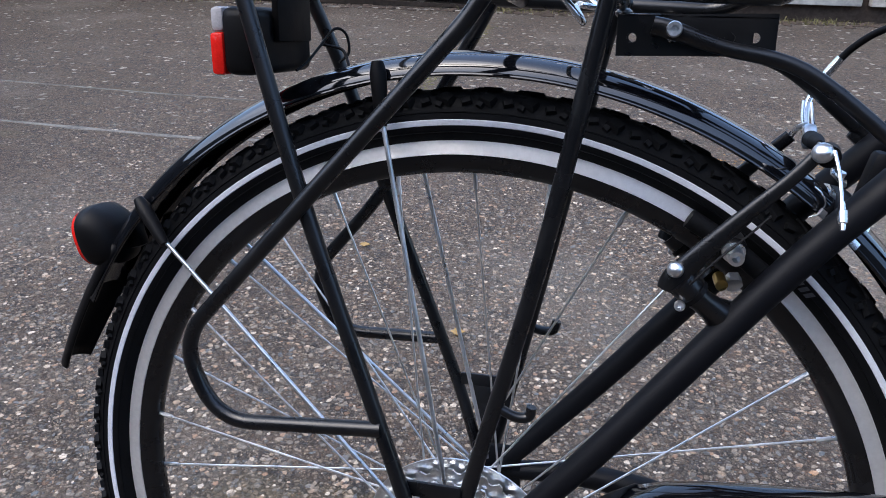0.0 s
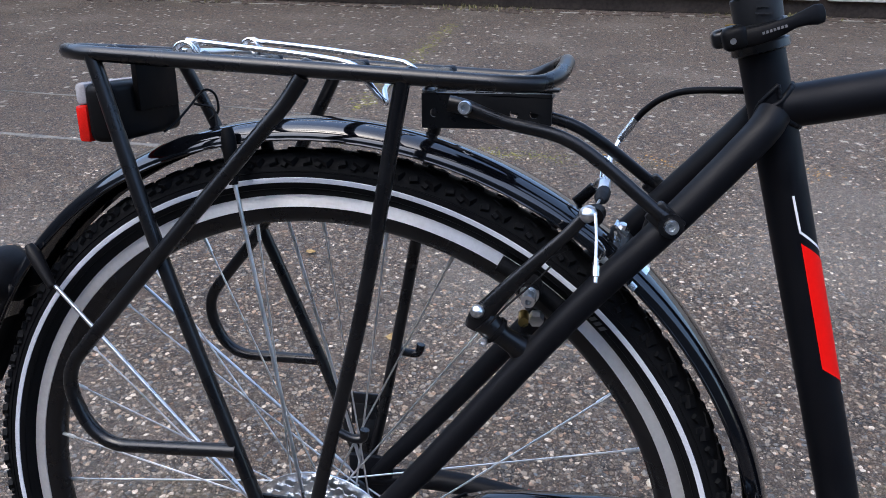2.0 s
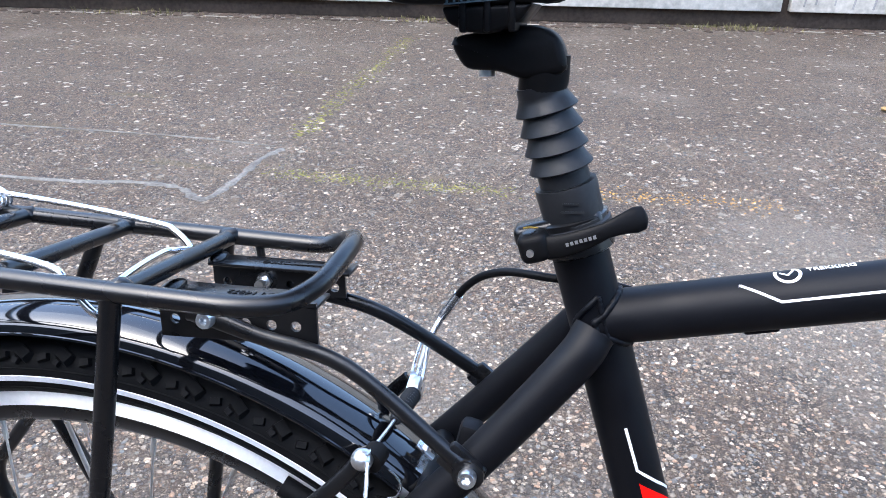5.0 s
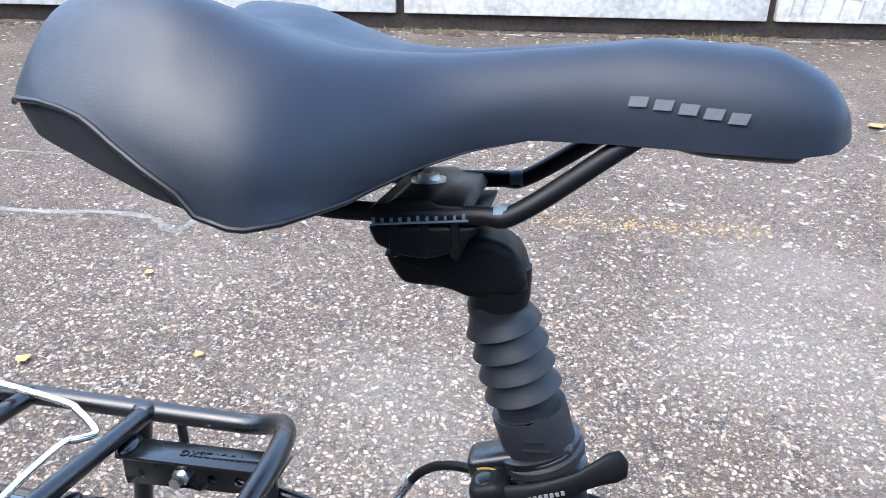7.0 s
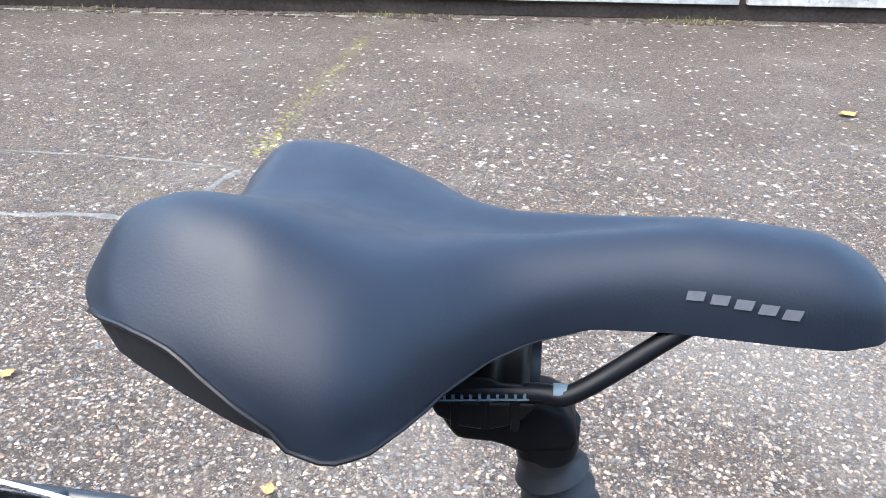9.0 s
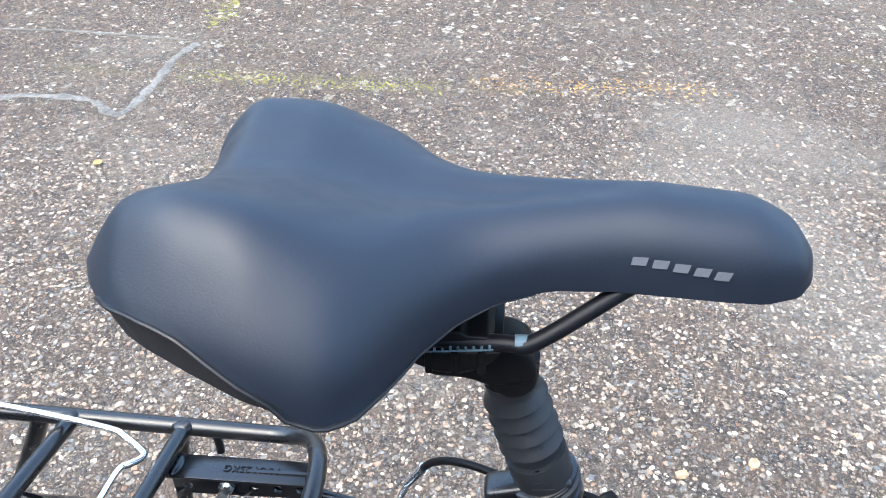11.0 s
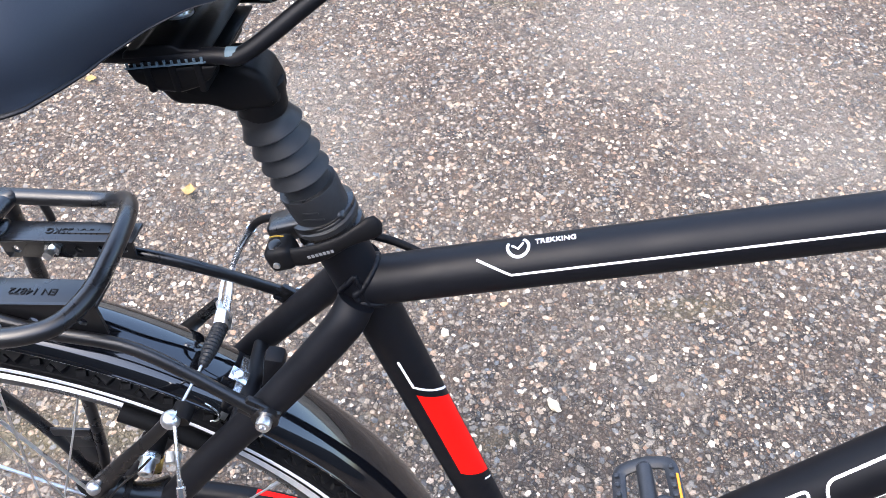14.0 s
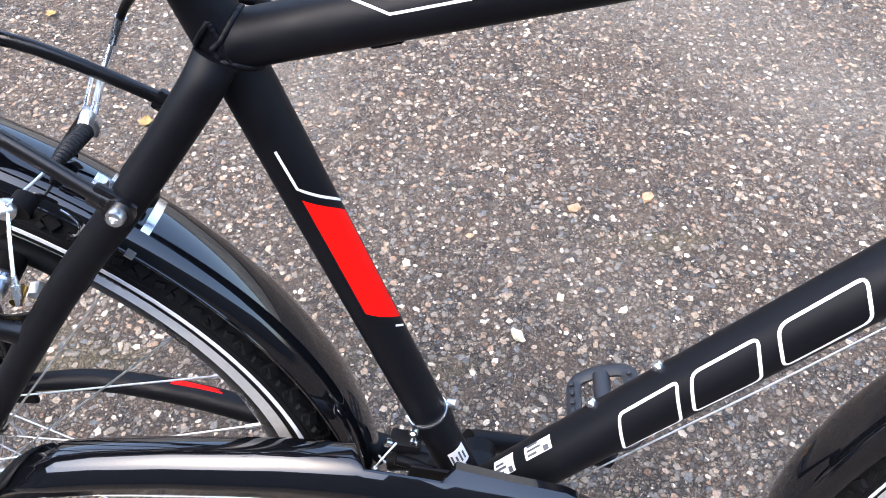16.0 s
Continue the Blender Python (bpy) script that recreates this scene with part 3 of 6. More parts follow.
# decals on the seat tube
st_len = (Vector(ST_B) - Vector(ST_A)).length
def st_t(z):
    return (z - ST_A[2]) / (ST_B[2] - ST_A[2]) * st_len
decal("red_panel", ST_A, ST_B, RS, [((0.2440 - 0.0235 * (g - 8) / 86, g), (0.3410 - 0.0240 * (g - 8) / 86, g)) for g in np.linspace(8, 97, 15)], RED, frame_ob, label="red painted panel on the seat tube")
bm = bmesh.new()
stroke(bm, ST_A, ST_B, RS, [(0.3755, 0.0022), (0.3490, 0.0028), (0.3375, 0.0125), (0.3270, 0.0225), (0.3235, 0.0262)], 0.0016)
part("white_line", bm, WHITE, frame_ob)
bm = bmesh.new()
stroke(bm, ST_A, ST_B, RS, [(0.2208, 0.0160), (0.2130, 0.0235)], 0.0014)
part("white_line", bm, WHITE, frame_ob)

# decals on the top tube: line, ring emblem and word
tt_n = tt_dir.normalized()
bm = bmesh.new()
stroke(bm, TT_A, TT_B, RT, [(0.0705, 0.0150), (0.0884, 0.0045), (0.1345, 0.0046), (0.2044, 0.0048), (0.45, 0.0056)], 0.0013)
part("white_line", bm, WHITE, frame_ob)
part("cable_guide", block((0.018, 0.008, 0.006), Matrix.Translation((0.4190, -0.0090, 0.3905)) @ pose(0, 0, 0, 0, -10.5, 0), 0.002), FRAME, frame_ob)
bm = bmesh.new()
c0, r0 = (0.0938, 0.0198), 0.0058
stroke(bm, TT_A, TT_B, RT, [(c0[0] + r0 * math.cos(a), c0[1] + r0 * math.sin(a)) for a in np.linspace(radians(150), radians(420), 30)], 0.0016)
stroke(bm, TT_A, TT_B, RT, [(c0[0] - 0.0034, c0[1] + 0.0012), (c0[0], c0[1] - 0.0012), (c0[0] + 0.003, c0[1] + 0.0026)], 0.0013)
part("ring_emblem", bm, WHITE, frame_ob, "white ring emblem")
def on_tube(axis_a, axis_b, r, t, arc, lift=0.0004):
    ang = math.degrees(arc / r)
    p = around(axis_a, axis_b, r + lift, t, ang)
    nrm = (p - around(axis_a, axis_b, 0, t, 0)).normalized()
    d = (Vector(axis_b) - Vector(axis_a)).normalized()
    m = Matrix((d, nrm.cross(d), nrm)).transposed().to_4x4()
    m.translation = p
    return m
writing("word_mark", "TREKKING", 0.0047, on_tube(TT_A, TT_B, RT, 0.1143, 0.0218), WHITE, frame_ob)

# outlined shapes on the down tube
dt_n = (Vector(DT_B) - Vector(DT_A)).normalized()
bm = bmesh.new()
def rounded(pts, r=0.006, steps=5):
    return [(p.x, p.y) for p in fillet([(a, b, 0) for a, b in pts], r, steps)]
LW = 0.0023
stroke(bm, DT_A, DT_B, RD, rounded([(0.1800, -0.0085), (0.1545, -0.0085), (0.1729, 0.0210), (0.2247, 0.0220), (0.2060, -0.0085), (0.1790, -0.0085)], 0.004), LW)
stroke(bm, DT_A, DT_B, RD, rounded([(0.2450, -0.0063), (0.2193, -0.0055), (0.2372, 0.0222), (0.2893, 0.0224), (0.2719, -0.0068), (0.2440, -0.0063)], 0.006), LW)
stroke(bm, DT_A, DT_B, RD, rounded([(0.3200, -0.0045), (0.2892, -0.0053), (0.3042, 0.0229), (0.3642, 0.0240), (0.3505, -0.0032), (0.3190, -0.0045)], 0.007), LW)
stroke(bm, DT_A, DT_B, RD, rounded([(0.3900, -0.0038), (0.3600, -0.0040), (0.3770, 0.0236), (0.4380, 0.0240), (0.4200, -0.0035), (0.3890, -0.0038)], 0.006), LW)
part("outline_emblem", bm, WHITE, frame_ob, "white outlined emblem on the down tube")
for t0, t1, g0, g1 in ((0.044, 0.066, 56, 100), (0.079, 0.107, 62, 94)):
    decal("sticker", DT_A, DT_B, RD, [((t0, g), (t1, g)) for g in range(g0, g1 + 1, 6)], WHITE, frame_ob, 0.0003)
    for j, (ta, tb) in enumerate(((0.10, 0.45), (0.10, 0.62), (0.10, 0.52), (0.70, 0.90))):
        bm = bmesh.new()
        aa = radians(g0 + 7 + (j % 3) * 10) * RD
        stroke(bm, DT_A, DT_B, RD, [(t0 + (t1 - t0) * ta, aa), (t0 + (t1 - t0) * tb, aa)], 0.0020 if j < 3 else 0.0045, 0.0007)
        part("printed_bar", bm, GREYPRINT, frame_ob)
for t, ang in ((0.1496, 115), (0.2123, 115)):
    p = around(DT_A, DT_B, RD - 0.001, t, ang)
    bolt("bottle_boss_bolt", p, p - around(DT_A, DT_B, 0, t, 0), 0.0046, 0.005, frame_ob, CHROME)
part("gear_cable", tube([around(DT_A, DT_B, RD + 0.003, 0.03, -42), around(DT_A, DT_B, RD + 0.004, 0.16, -44), around(DT_A, DT_B, RD + 0.005, 0.3, -44), around(DT_A, DT_B, RD + 0.003, 0.52, -40)], 0.0008, 8), STEEL, frame_ob, "thin bare gear cable")


# ---- wheels ----
def wheel(name, label):
    rim = part(name, revolve([(0.317, -0.0108), (0.317, 0.0108), (0.3053, 0.0108), (0.2955, 0.0085), (0.2915, 0.005), (0.2905, 0.0), (0.2915, -0.005), (0.2955, -0.0085), (0.3053, -0.0108)], 200), SATIN, bike, label)
    for s in (-1, 1):
        part("brake_track", revolve([(0.3168, s * 0.0109), (0.3164, s * 0.0116), (0.3057, s * 0.0116), (0.3053, s * 0.0109)], 220), TRACK, rim, "brushed silver braking track")
    prof = []
    for y, r in ((0.0112, 0.3155), (0.0160, 0.3195), (0.0195, 0.3255), (0.0208, 0.3325), (0.0197, 0.3395), (0.0165, 0.3455), (0.0105, 0.3495), (0.0, 0.3510)):
        prof.append((r, -y))
    prof = prof + [(r, -y) for r, y in reversed(prof[:-1])] + [(0.3170, 0.0)]
    part("tyre", revolve(prof, 200), RUBBER, rim, "black treaded rubber tyre")
    for s in (-1, 1):
        part("reflective_band", revolve([(0.3272, s * 0.0199), (0.3276, s * 0.0204), (0.3312, s * 0.0211), (0.3316, s * 0.0206)], 220), REFLECT, rim, "pale reflective stripe")
    for k in range(5):
        a0, a1 = radians(MARK_AT + 0.95 * k), radians(MARK_AT + 0.95 * k + 0.62)
        vs = [(r * math.cos(a), -y, r * math.sin(a)) for r, y, a in ((0.3195, 0.0168, a0), (0.3195, 0.0168, a1), (0.3250, 0.0201, a1 - 0.004), (0.3250, 0.0201, a0 - 0.004))]
        bm = bmesh.new()
        bm.faces.new([bm.verts.new(v) for v in vs])
        part("printed_bar", bm, GREYPRINT, rim, "", False)
    # fine moulded rings and the knobs of the tread
    bm = bmesh.new()
    for s in (-1, 1):
        for r, y in ((0.3365, 0.0204), (0.3225, 0.0180)):
            revolve([(r - 0.0006, s * (y - 0.0006)), (r, s * (y + 0.0006)), (r + 0.0006, s * (y - 0.0006))], 160, bm=bm)
    part("moulded_ring", bm, RUBBER, rim)
    bm = bmesh.new()
    n = 74
    def knob(a, r, y, along, across, high, twist, tilt):
        m = Matrix.Rotation(-a, 4, "Y") @ Matrix.Translation((r, y, 0)) @ Matrix.Rotation(tilt, 4, "Z") @ Matrix.Rotation(twist, 4, "X")
        vs = []
        for h, k in ((0, 1.0), (high, 0.78)):
            vs.append([bm.verts.new(m @ Vector((h, across * cy * k, along * cz * k))) for cy, cz in ((-0.5, -0.5), (0.5, -0.5), (0.5, 0.5), (-0.5, 0.5))])
        for i in range(4):
            bm.faces.new((vs[0][i], vs[0][(i + 1) % 4], vs[1][(i + 1) % 4], vs[1][i]))
        bm.faces.new(vs[1])
    for i in range(n):
        a = 2 * math.pi * i / n
        for s in (-1, 1):
            knob(a, 0.3440, s * 0.0163, 0.0118, 0.0082, 0.0042, s * 0.5, s * 0.62)
            knob(a + 0.33 * math.pi / n, 0.3415, s * 0.0193, 0.0050, 0.0045, 0.0024, s * 0.4, s * 0.95)
            knob(a + math.pi / n, 0.3432, s * 0.0182, 0.0075, 0.005, 0.003, -s * 0.35, s * 0.85)
            knob(a + 0.5 * math.pi / n, 0.3482, s * 0.0085, 0.013, 0.0055, 0.0028, s * 0.35, s * 0.25)
        knob(a, 0.3505, 0, 0.016, 0.004, 0.002, 0, 0)
    part("tread", bm, RUBBER, rim, "moulded rubber tread blocks")["kind"] = "stuff"
    # hub and spokes
    hub = part("hub", revolve([(0.0001, -0.062), (0.006, -0.062), (0.006, -0.04), (0.017, -0.038), (0.0255, -0.0345), (0.0255, -0.0315), (0.016, -0.027), (0.0125, -0.015), (0.0125, 0.015), (0.016, 0.027), (0.0255, 0.0315), (0.0255, 0.0345), (0.017, 0.038), (0.006, 0.04), (0.006, 0.062), (0.0001, 0.062)], 48, closed=False), SATIN, rim, "black hub shell")
    for s in (-1, 1):
        for lead in (-1, 1):
            # from the flange, tangentially, to the rim: 32 spokes, crossed
            ha = radians(lead * 76)
            p = Vector((0.0225 * math.cos(ha), s * (0.0325 + 0.0025 * lead), 0.0225 * math.sin(ha)))
            q = Vector((0.2915, s * 0.003, 0))
            bm = rod(p, q, 0.0009, 8)
            d = (q - p).normalized()
            rod(q - d * 0.014, q + d * 0.001, 0.0018, 8, bm)
            mesh = None
            for k in range(8):
                ang = radians(SPOKE_PHASE + 45 * k + 11.25 * ((1 if lead > 0 else 3) if s < 0 else (2 if lead > 0 else 0)))
                if mesh is None:
                    ob = part("spoke", bm, SPOKE, rim)
                    mesh = ob.data
                else:
                    ob = new("spoke", mesh)
                    ob.parent = rim
                ob.rotation_euler = (0, -ang, 0)
    part("valve", rod((-0.252, 0, -0.14), (-0.222, 0, -0.124), 0.003, 10), CHROME, rim)
    return rim


SPOKE_PHASE, MARK_AT = -0.3, 43.5
rear = wheel("rear_wheel", "rear wheel with black rim and silver braking track")
front = wheel("front_wheel", "front wheel with black rim and silver braking track")
front.location = (1.088, 0, FRONT_Z)

# cassette, chain and rear mech
for k, (r, y) in enumerate(((0.066, -0.0400), (0.057, -0.0435), (0.049, -0.0470), (0.042, -0.0505), (0.035, -0.0540), (0.028, -0.0575))):
    bm = bmesh.new()
    teeth = int(r / 0.00202)
    pts = []
    for i in range(teeth * 4):
        a = 2 * math.pi * i / (teeth * 4)
        rr = r + (0.0022 if i % 4 in (1, 2) else -0.0014)
        pts.append((rr * math.cos(a), rr * math.sin(a)))
    lo = [bm.verts.new((x, y - 0.001, z)) for x, z in pts]
    hi = [bm.verts.new((x, y + 0.001, z)) for x, z in pts]
    bm.faces.new(lo)
    bm.faces.new(hi[::-1])
    for i in range(len(pts)):
        j = (i + 1) % len(pts)
        bm.faces.new((lo[i], lo[j], hi[j], hi[i]))
    part("sprocket", bm, STEEL, rear, "silver toothed sprocket", False)
part("spoke_guard", revolve([(0.0755, -0.0380), (0.0755, -0.0365), (0.068, -0.0350), (0.03, -0.0345), (0.03, -0.0355), (0.068, -0.0362)], 80), STEEL, rear)

# ---- mudguards ----
def guard_profile(width, crown, edge, thick=0.0014, n=12):
    out = []
    for i in range(n + 1):
        u = -1 + 2 * i / n
        y = width * math.sin(u * math.pi / 2)
        r = edge + (crown - edge) * math.cos(u * math.pi / 2) ** 0.85 if abs(u) < 1 else edge
        out.append((r, y))
    inner = [(r - thick, y * (1 - thick / width)) for r, y in reversed(out)]
    return out + inner


mudguard = part("rear_mudguard", revolve(guard_profile(0.0265, 0.3775, 0.3625), 150, -4, 152), GLOSS, bike, "glossy black rear mudguard")
part("rolled_edge", sweep(bmesh.new(), [(0.3625 * math.cos(a), -0.0266, 0.3625 * math.sin(a)) for a in np.linspace(radians(-4), radians(152), 120)], 0.0011, 8), GLOSS, mudguard)
part("rolled_edge", sweep(bmesh.new(), [(0.3625 * math.cos(a), 0.0266, 0.3625 * math.sin(a)) for a in np.linspace(radians(-4), radians(152), 120)], 0.0011, 8), GLOSS, mudguard)
# flap at the tail, flaring away from the tyre
bm = bmesh.new()
rows = []
for i in range(13):
    u = i / 12
    a = radians(143 + 22 * u)
    w = 0.0275 - 0.011 * u ** 2
    crown, edge = 0.3800 + 0.014 * u ** 2, 0.3640 + 0.016 * u ** 2
    rows.append([bm.verts.new(((edge + (crown - edge) * math.cos(v * math.pi / 2)) * math.cos(a), w * math.sin(v * math.pi / 2), (edge + (crown - edge) * math.cos(v * math.pi / 2)) * math.sin(a))) for v in np.linspace(-1, 1, 11)])
for r0, r1 in zip(rows, rows[1:]):
    for k in range(10):
        bm.faces.new((r0[k], r0[k + 1], r1[k + 1], r1[k]))
flap = part("mud_flap", bm, PLASTIC, mudguard, "black rubber mud flap")
flap.modifiers.new("thick", "SOLIDIFY").thickness = 0.002
front_guard = part("front_mudguard", revolve(guard_profile(0.0265, 0.3775, 0.3625), 120, 60, 205), GLOSS, bike, "glossy black front mudguard")
front_guard.location = (1.088, 0, FRONT_Z)
for s in (-1, 1):
    part("fork_blade", tube([(0.9, s * 0.045, 0.33), (0.985, s * 0.056, 0.12), (1.088, s * 0.055, FRONT_Z)], resampled([0.014, 0.012, 0.008], 13), 16), FRAME, bike, "matte black fork blade")
part("fork_crown", block((0.05, 0.11, 0.035), Matrix.Translation((0.898, 0, 0.322)), 0.01), FRAME, bike)

# stays of the rear mudguard with their plastic sockets
def socket_stay(top, tip, foot, s):
    a, b, c = (Vector((p[0], s * p[1], p[2])) for p in (top, tip, foot))
    d = (b - a).normalized()
    st = part("mudguard_stay", tube([b - d * 0.01, c], 0.0018, 10, 1), STEEL, mudguard, "silver wire mudguard stay")
    bm = sweep(bmesh.new(), [a - d * 0.008, a, a + d * 0.012, b - d * 0.008, b], [0.0040, 0.0060, 0.0056, 0.0046, 0.0036], 16)
    part("stay_socket", bm, PLASTIC, st, "black plastic stay socket")
for s in (-1, 1):
    socket_stay((-0.0600, 0.0300, 0.3625), (-0.0565, 0.0345, 0.3265), (0.004, 0.062, 0.018), s)
    socket_stay((-0.2570, 0.0320, 0.2570), (-0.2340, 0.0420, 0.2310), (-0.006, 0.064, 0.010), s)
# bright clips that hold the guard to the bridge
for a0, a1 in ((50.0, 50.8), (45.5, 46.4)):
    part("mudguard_clip", revolve([(0.3795, 0.0), (0.3775, -0.012), (0.3705, -0.0225), (0.3625, -0.0285), (0.3610, -0.0285), (0.3690, -0.0215), (0.3760, -0.0115), (0.3780, 0.0),
                                   (0.3760, 0.0115), (0.3690, 0.0215), (0.3610, 0.0285), (0.3625, 0.0285), (0.3705, 0.0225), (0.3775, 0.012)], 6, a0, a1), CHROME, mudguard, "bright steel mudguard clip")
tab = part("clip_tab", block((0.013, 0.009, 0.0022), Matrix.Translation((0.2425, -0.0085, 0.3000)) @ pose(0, 0, 0, 18, 42, 0), 0.0006), CHROME, mudguard, "bright steel clip tab")
part("tab_bolt", rod((0.2425, -0.0085, 0.2990), (0.2440, -0.0100, 0.3040), 0.0028, 6), STEEL, tab)
part("clip_wire", tube([(0.2245, -0.0300, 0.2975), (0.2290, -0.0305, 0.2935), (0.2320, -0.0310, 0.2870), (0.2290, -0.0310, 0.2805), (0.2235, -0.0300, 0.2780)], 0.0007, 8), CHROME, mudguard)

# ---- tail lamp on the mudguard ----
bm = bmesh.new()
n, rings = 28, []
for k, (h, w) in enumerate(((-0.0215, 0.001), (-0.0215, 0.0245), (-0.0185, 0.0285), (-0.012, 0.0298), (0.0, 0.0290), (0.010, 0.0262), (0.018, 0.0205), (0.0225, 0.0120), (0.0235, 0.001))):
    ring = []
    for i in range(n):
        a = 2 * math.pi * i / n
        c, q = math.cos(a), math.sin(a)
        ring.append(bm.verts.new((h, w * 1.05 * math.copysign(abs(c) ** 0.75, c), w * math.copysign(abs(q) ** 0.75, q) - (0.004 if h > 0 else 0.0))))
    rings.append(ring)
for r0_, r1_ in zip(rings, rings[1:]):
    for i in range(n):
        bm.faces.new((r0_[i], r0_[(i + 1) % n], r1_[(i + 1) % n], r1_[i]))
lamp = part("tail_lamp", bm, PLASTIC, bike, "black domed tail lamp with a red lens")
lamp.matrix_basis = pose(-0.3095, -0.006, 0.2265, 0, -14, 0) @ Matrix.Diagonal((0.70, 0.90, 0.88, 1))
bm = bmesh.new()
rings = []
for h, w in ((-0.0200, 0.0276), (-0.0245, 0.0270), (-0.0265, 0.0235), (-0.0270, 0.001)):
    ring = []
    for i in range(n):
        a = 2 * math.pi * i / n
        c, q = math.cos(a), math.sin(a)
        ring.append(bm.verts.new((h, w * 1.05 * math.copysign(abs(c) ** 0.75, c), w * math.copysign(abs(q) ** 0.75, q))))
    rings.append(ring)
for r0_, r1_ in zip(rings, rings[1:]):
    for i in range(n):
        bm.faces.new((r0_[i], r0_[(i + 1) % n], r1_[(i + 1) % n], r1_[i]))
lens = part("lens", bm, REDLENS, lamp, "red lens")
part("lamp_bracket", block((0.024, 0.014, 0.026), Matrix.Translation((0.026, 0.004, -0.006)), 0.004), PLASTIC, lamp)

# ---- rack ----
RY0, RY1 = -0.0745, 0.0505
def rail_z(x, y=-0.0745):
    """Height of the rack's top tubes: falling forwards and a little towards the far side."""
    return 0.4075 + (0.196 - x) * 0.062 - 0.006 * (y - RY0) / (RY1 - RY0)
def rail_point(x, y, up=0.0):
    return (x, y, rail_z(x, y) + up)
R_T = 0.0056
rack = part("rear_rack", sweep(bmesh.new(), fillet([rail_point(-0.150, 0.043), rail_point(-0.184, 0.02), rail_point(-0.186, -0.045), rail_point(-0.15, RY0), rail_point(0.12, RY0), rail_point(0.163, RY0 + 0.0005), rail_point(0.185, RY0 + 0.010, 0.0008), (0.1955, RY0 + 0.033, rail_z(0.19) + 0.004), (0.1985, -0.008, 0.4190), (0.1955, RY1 - 0.032, 0.4192), (0.1850, RY1 - 0.010, 0.4130), rail_point(0.164, RY1, 0.0005), rail_point(-0.150, RY1 - 0.002), rail_point(-0.172, 0.036)], 0.022, 6), R_T, 16), SATIN, bike, "black tubular steel rear rack")
for x in (-0.124, -0.050, 0.026, 0.0995):
    part("cross_tube", tube([rail_point(x, RY0), rail_point(x, RY1)], R_T * 0.94, 14, 1), SATIN, rack)
    for y in (RY0, RY1):
        inward = 1 if y < 0 else -1
        # lump of weld metal where the tubes meet
        bm = bmesh.new()
        bmesh.ops.create_icosphere(bm, subdivisions=2, radius=1, matrix=Matrix.Translation(rail_point(x, y + inward * 0.0035, 0.0012)) @ Matrix.Diagonal((0.0076, 0.0062, 0.0058, 1)))
        for k, v in enumerate(bm.verts):
            v.co += Vector((0.0007 * math.sin(k * 2.3 + x * 90), 0, 0.0006 * math.cos(k * 1.7 + y * 80)))
        part("weld_fillet", bm, SATIN, rack)
def strut(name, pts, steps=5, r=R_T):
    return part(name, tube(pts, r, 14, steps), SATIN, rack)
strut("strut", [(-0.139, -0.0735, rail_z(-0.139)), (-0.0955, -0.0825, 0.278), (-0.0340, -0.094, 0.102), (-0.004, -0.094, 0.006)])
part("strut", sweep(bmesh.new(), fillet([(0.024, -0.0745, 0.413), (0.012, -0.0755, 0.396), (-0.0935, -0.089, 0.282), (-0.192, -0.0945, 0.176), (-0.167, -0.0945, 0.116), (-0.0405, -0.0955, 0.127)], 0.042, 8), R_T, 14), SATIN, rack)
strut("strut", [(0.0955, -0.0735, rail_z(0.095)), (0.0615, -0.078, 0.247), (0.0225, -0.0825, 0.098), (0.0, -0.0835, 0.004)])
strut("strut", [rail_point(-0.146, RY1), (-0.1225, 0.066, 0.354), (-0.0905, 0.080, 0.2500), (-0.0490, 0.093, 0.1250), (-0.0275, 0.095, 0.062), (-0.008, 0.090, 0.000)])
part("strut", sweep(bmesh.new(), fillet([rail_point(0.003, RY1, -0.002), (-0.007, 0.053, 0.394), (-0.093, 0.079, 0.258), (-0.171, 0.091, 0.172), (-0.151, 0.095, 0.114), (-0.0500, 0.097, 0.1155)], 0.038, 8), R_T, 14), SATIN, rack)
strut("strut", [rail_point(0.0955, RY1), (0.083, 0.060, 0.358), (0.0575, 0.077, 0.2390), (0.0165, 0.093, 0.0620), (0.000, 0.092, 0.000)])
part("hook_peg", tube([(0.034, 0.089, 0.139), (0.046, 0.096, 0.133), (0.055, 0.098, 0.1335), (0.058, 0.098, 0.1425)], 0.0042, 10), SATIN, rack)
part("hook_peg", tube([(0.037, -0.081, 0.147), (0.049, -0.080, 0.141), (0.058, -0.079, 0.1415), (0.060, -0.079, 0.149)], 0.0036, 10), SATIN, rack)
part("hook_peg", tube([rail_point(0.118, RY1), rail_point(0.119, RY1, -0.013), rail_point(0.119, RY1, -0.019)], 0.0028, 10), SATIN, rack)
# foot plates that tie the struts to the axle
for side, y in (("near", -0.0885), ("far", 0.0930)):
    bm = bmesh.new()
    for xa, za, xb, zb, h in ((-0.028, 0.080, 0.014, 0.079, 0.012), (-0.016, 0.062, 0.012, 0.062, 0.024), (-0.010, 0.030, 0.010, 0.030, 0.056)):
        block((xb - xa, 0.0032, h), Matrix.Translation(((xa + xb) / 2, y - math.copysign(0.0004, y) * (h * 100 % 3), (za + zb) / 2)), 0.0012, bm)
    foot = part("foot_plate", bm, SATIN, rack, "black steel rack foot plate")
    bolt("foot_bolt", (0.0, y + math.copysign(0.002, y), 0.012), (0, y, 0), 0.0055, 0.005, foot, STEEL)
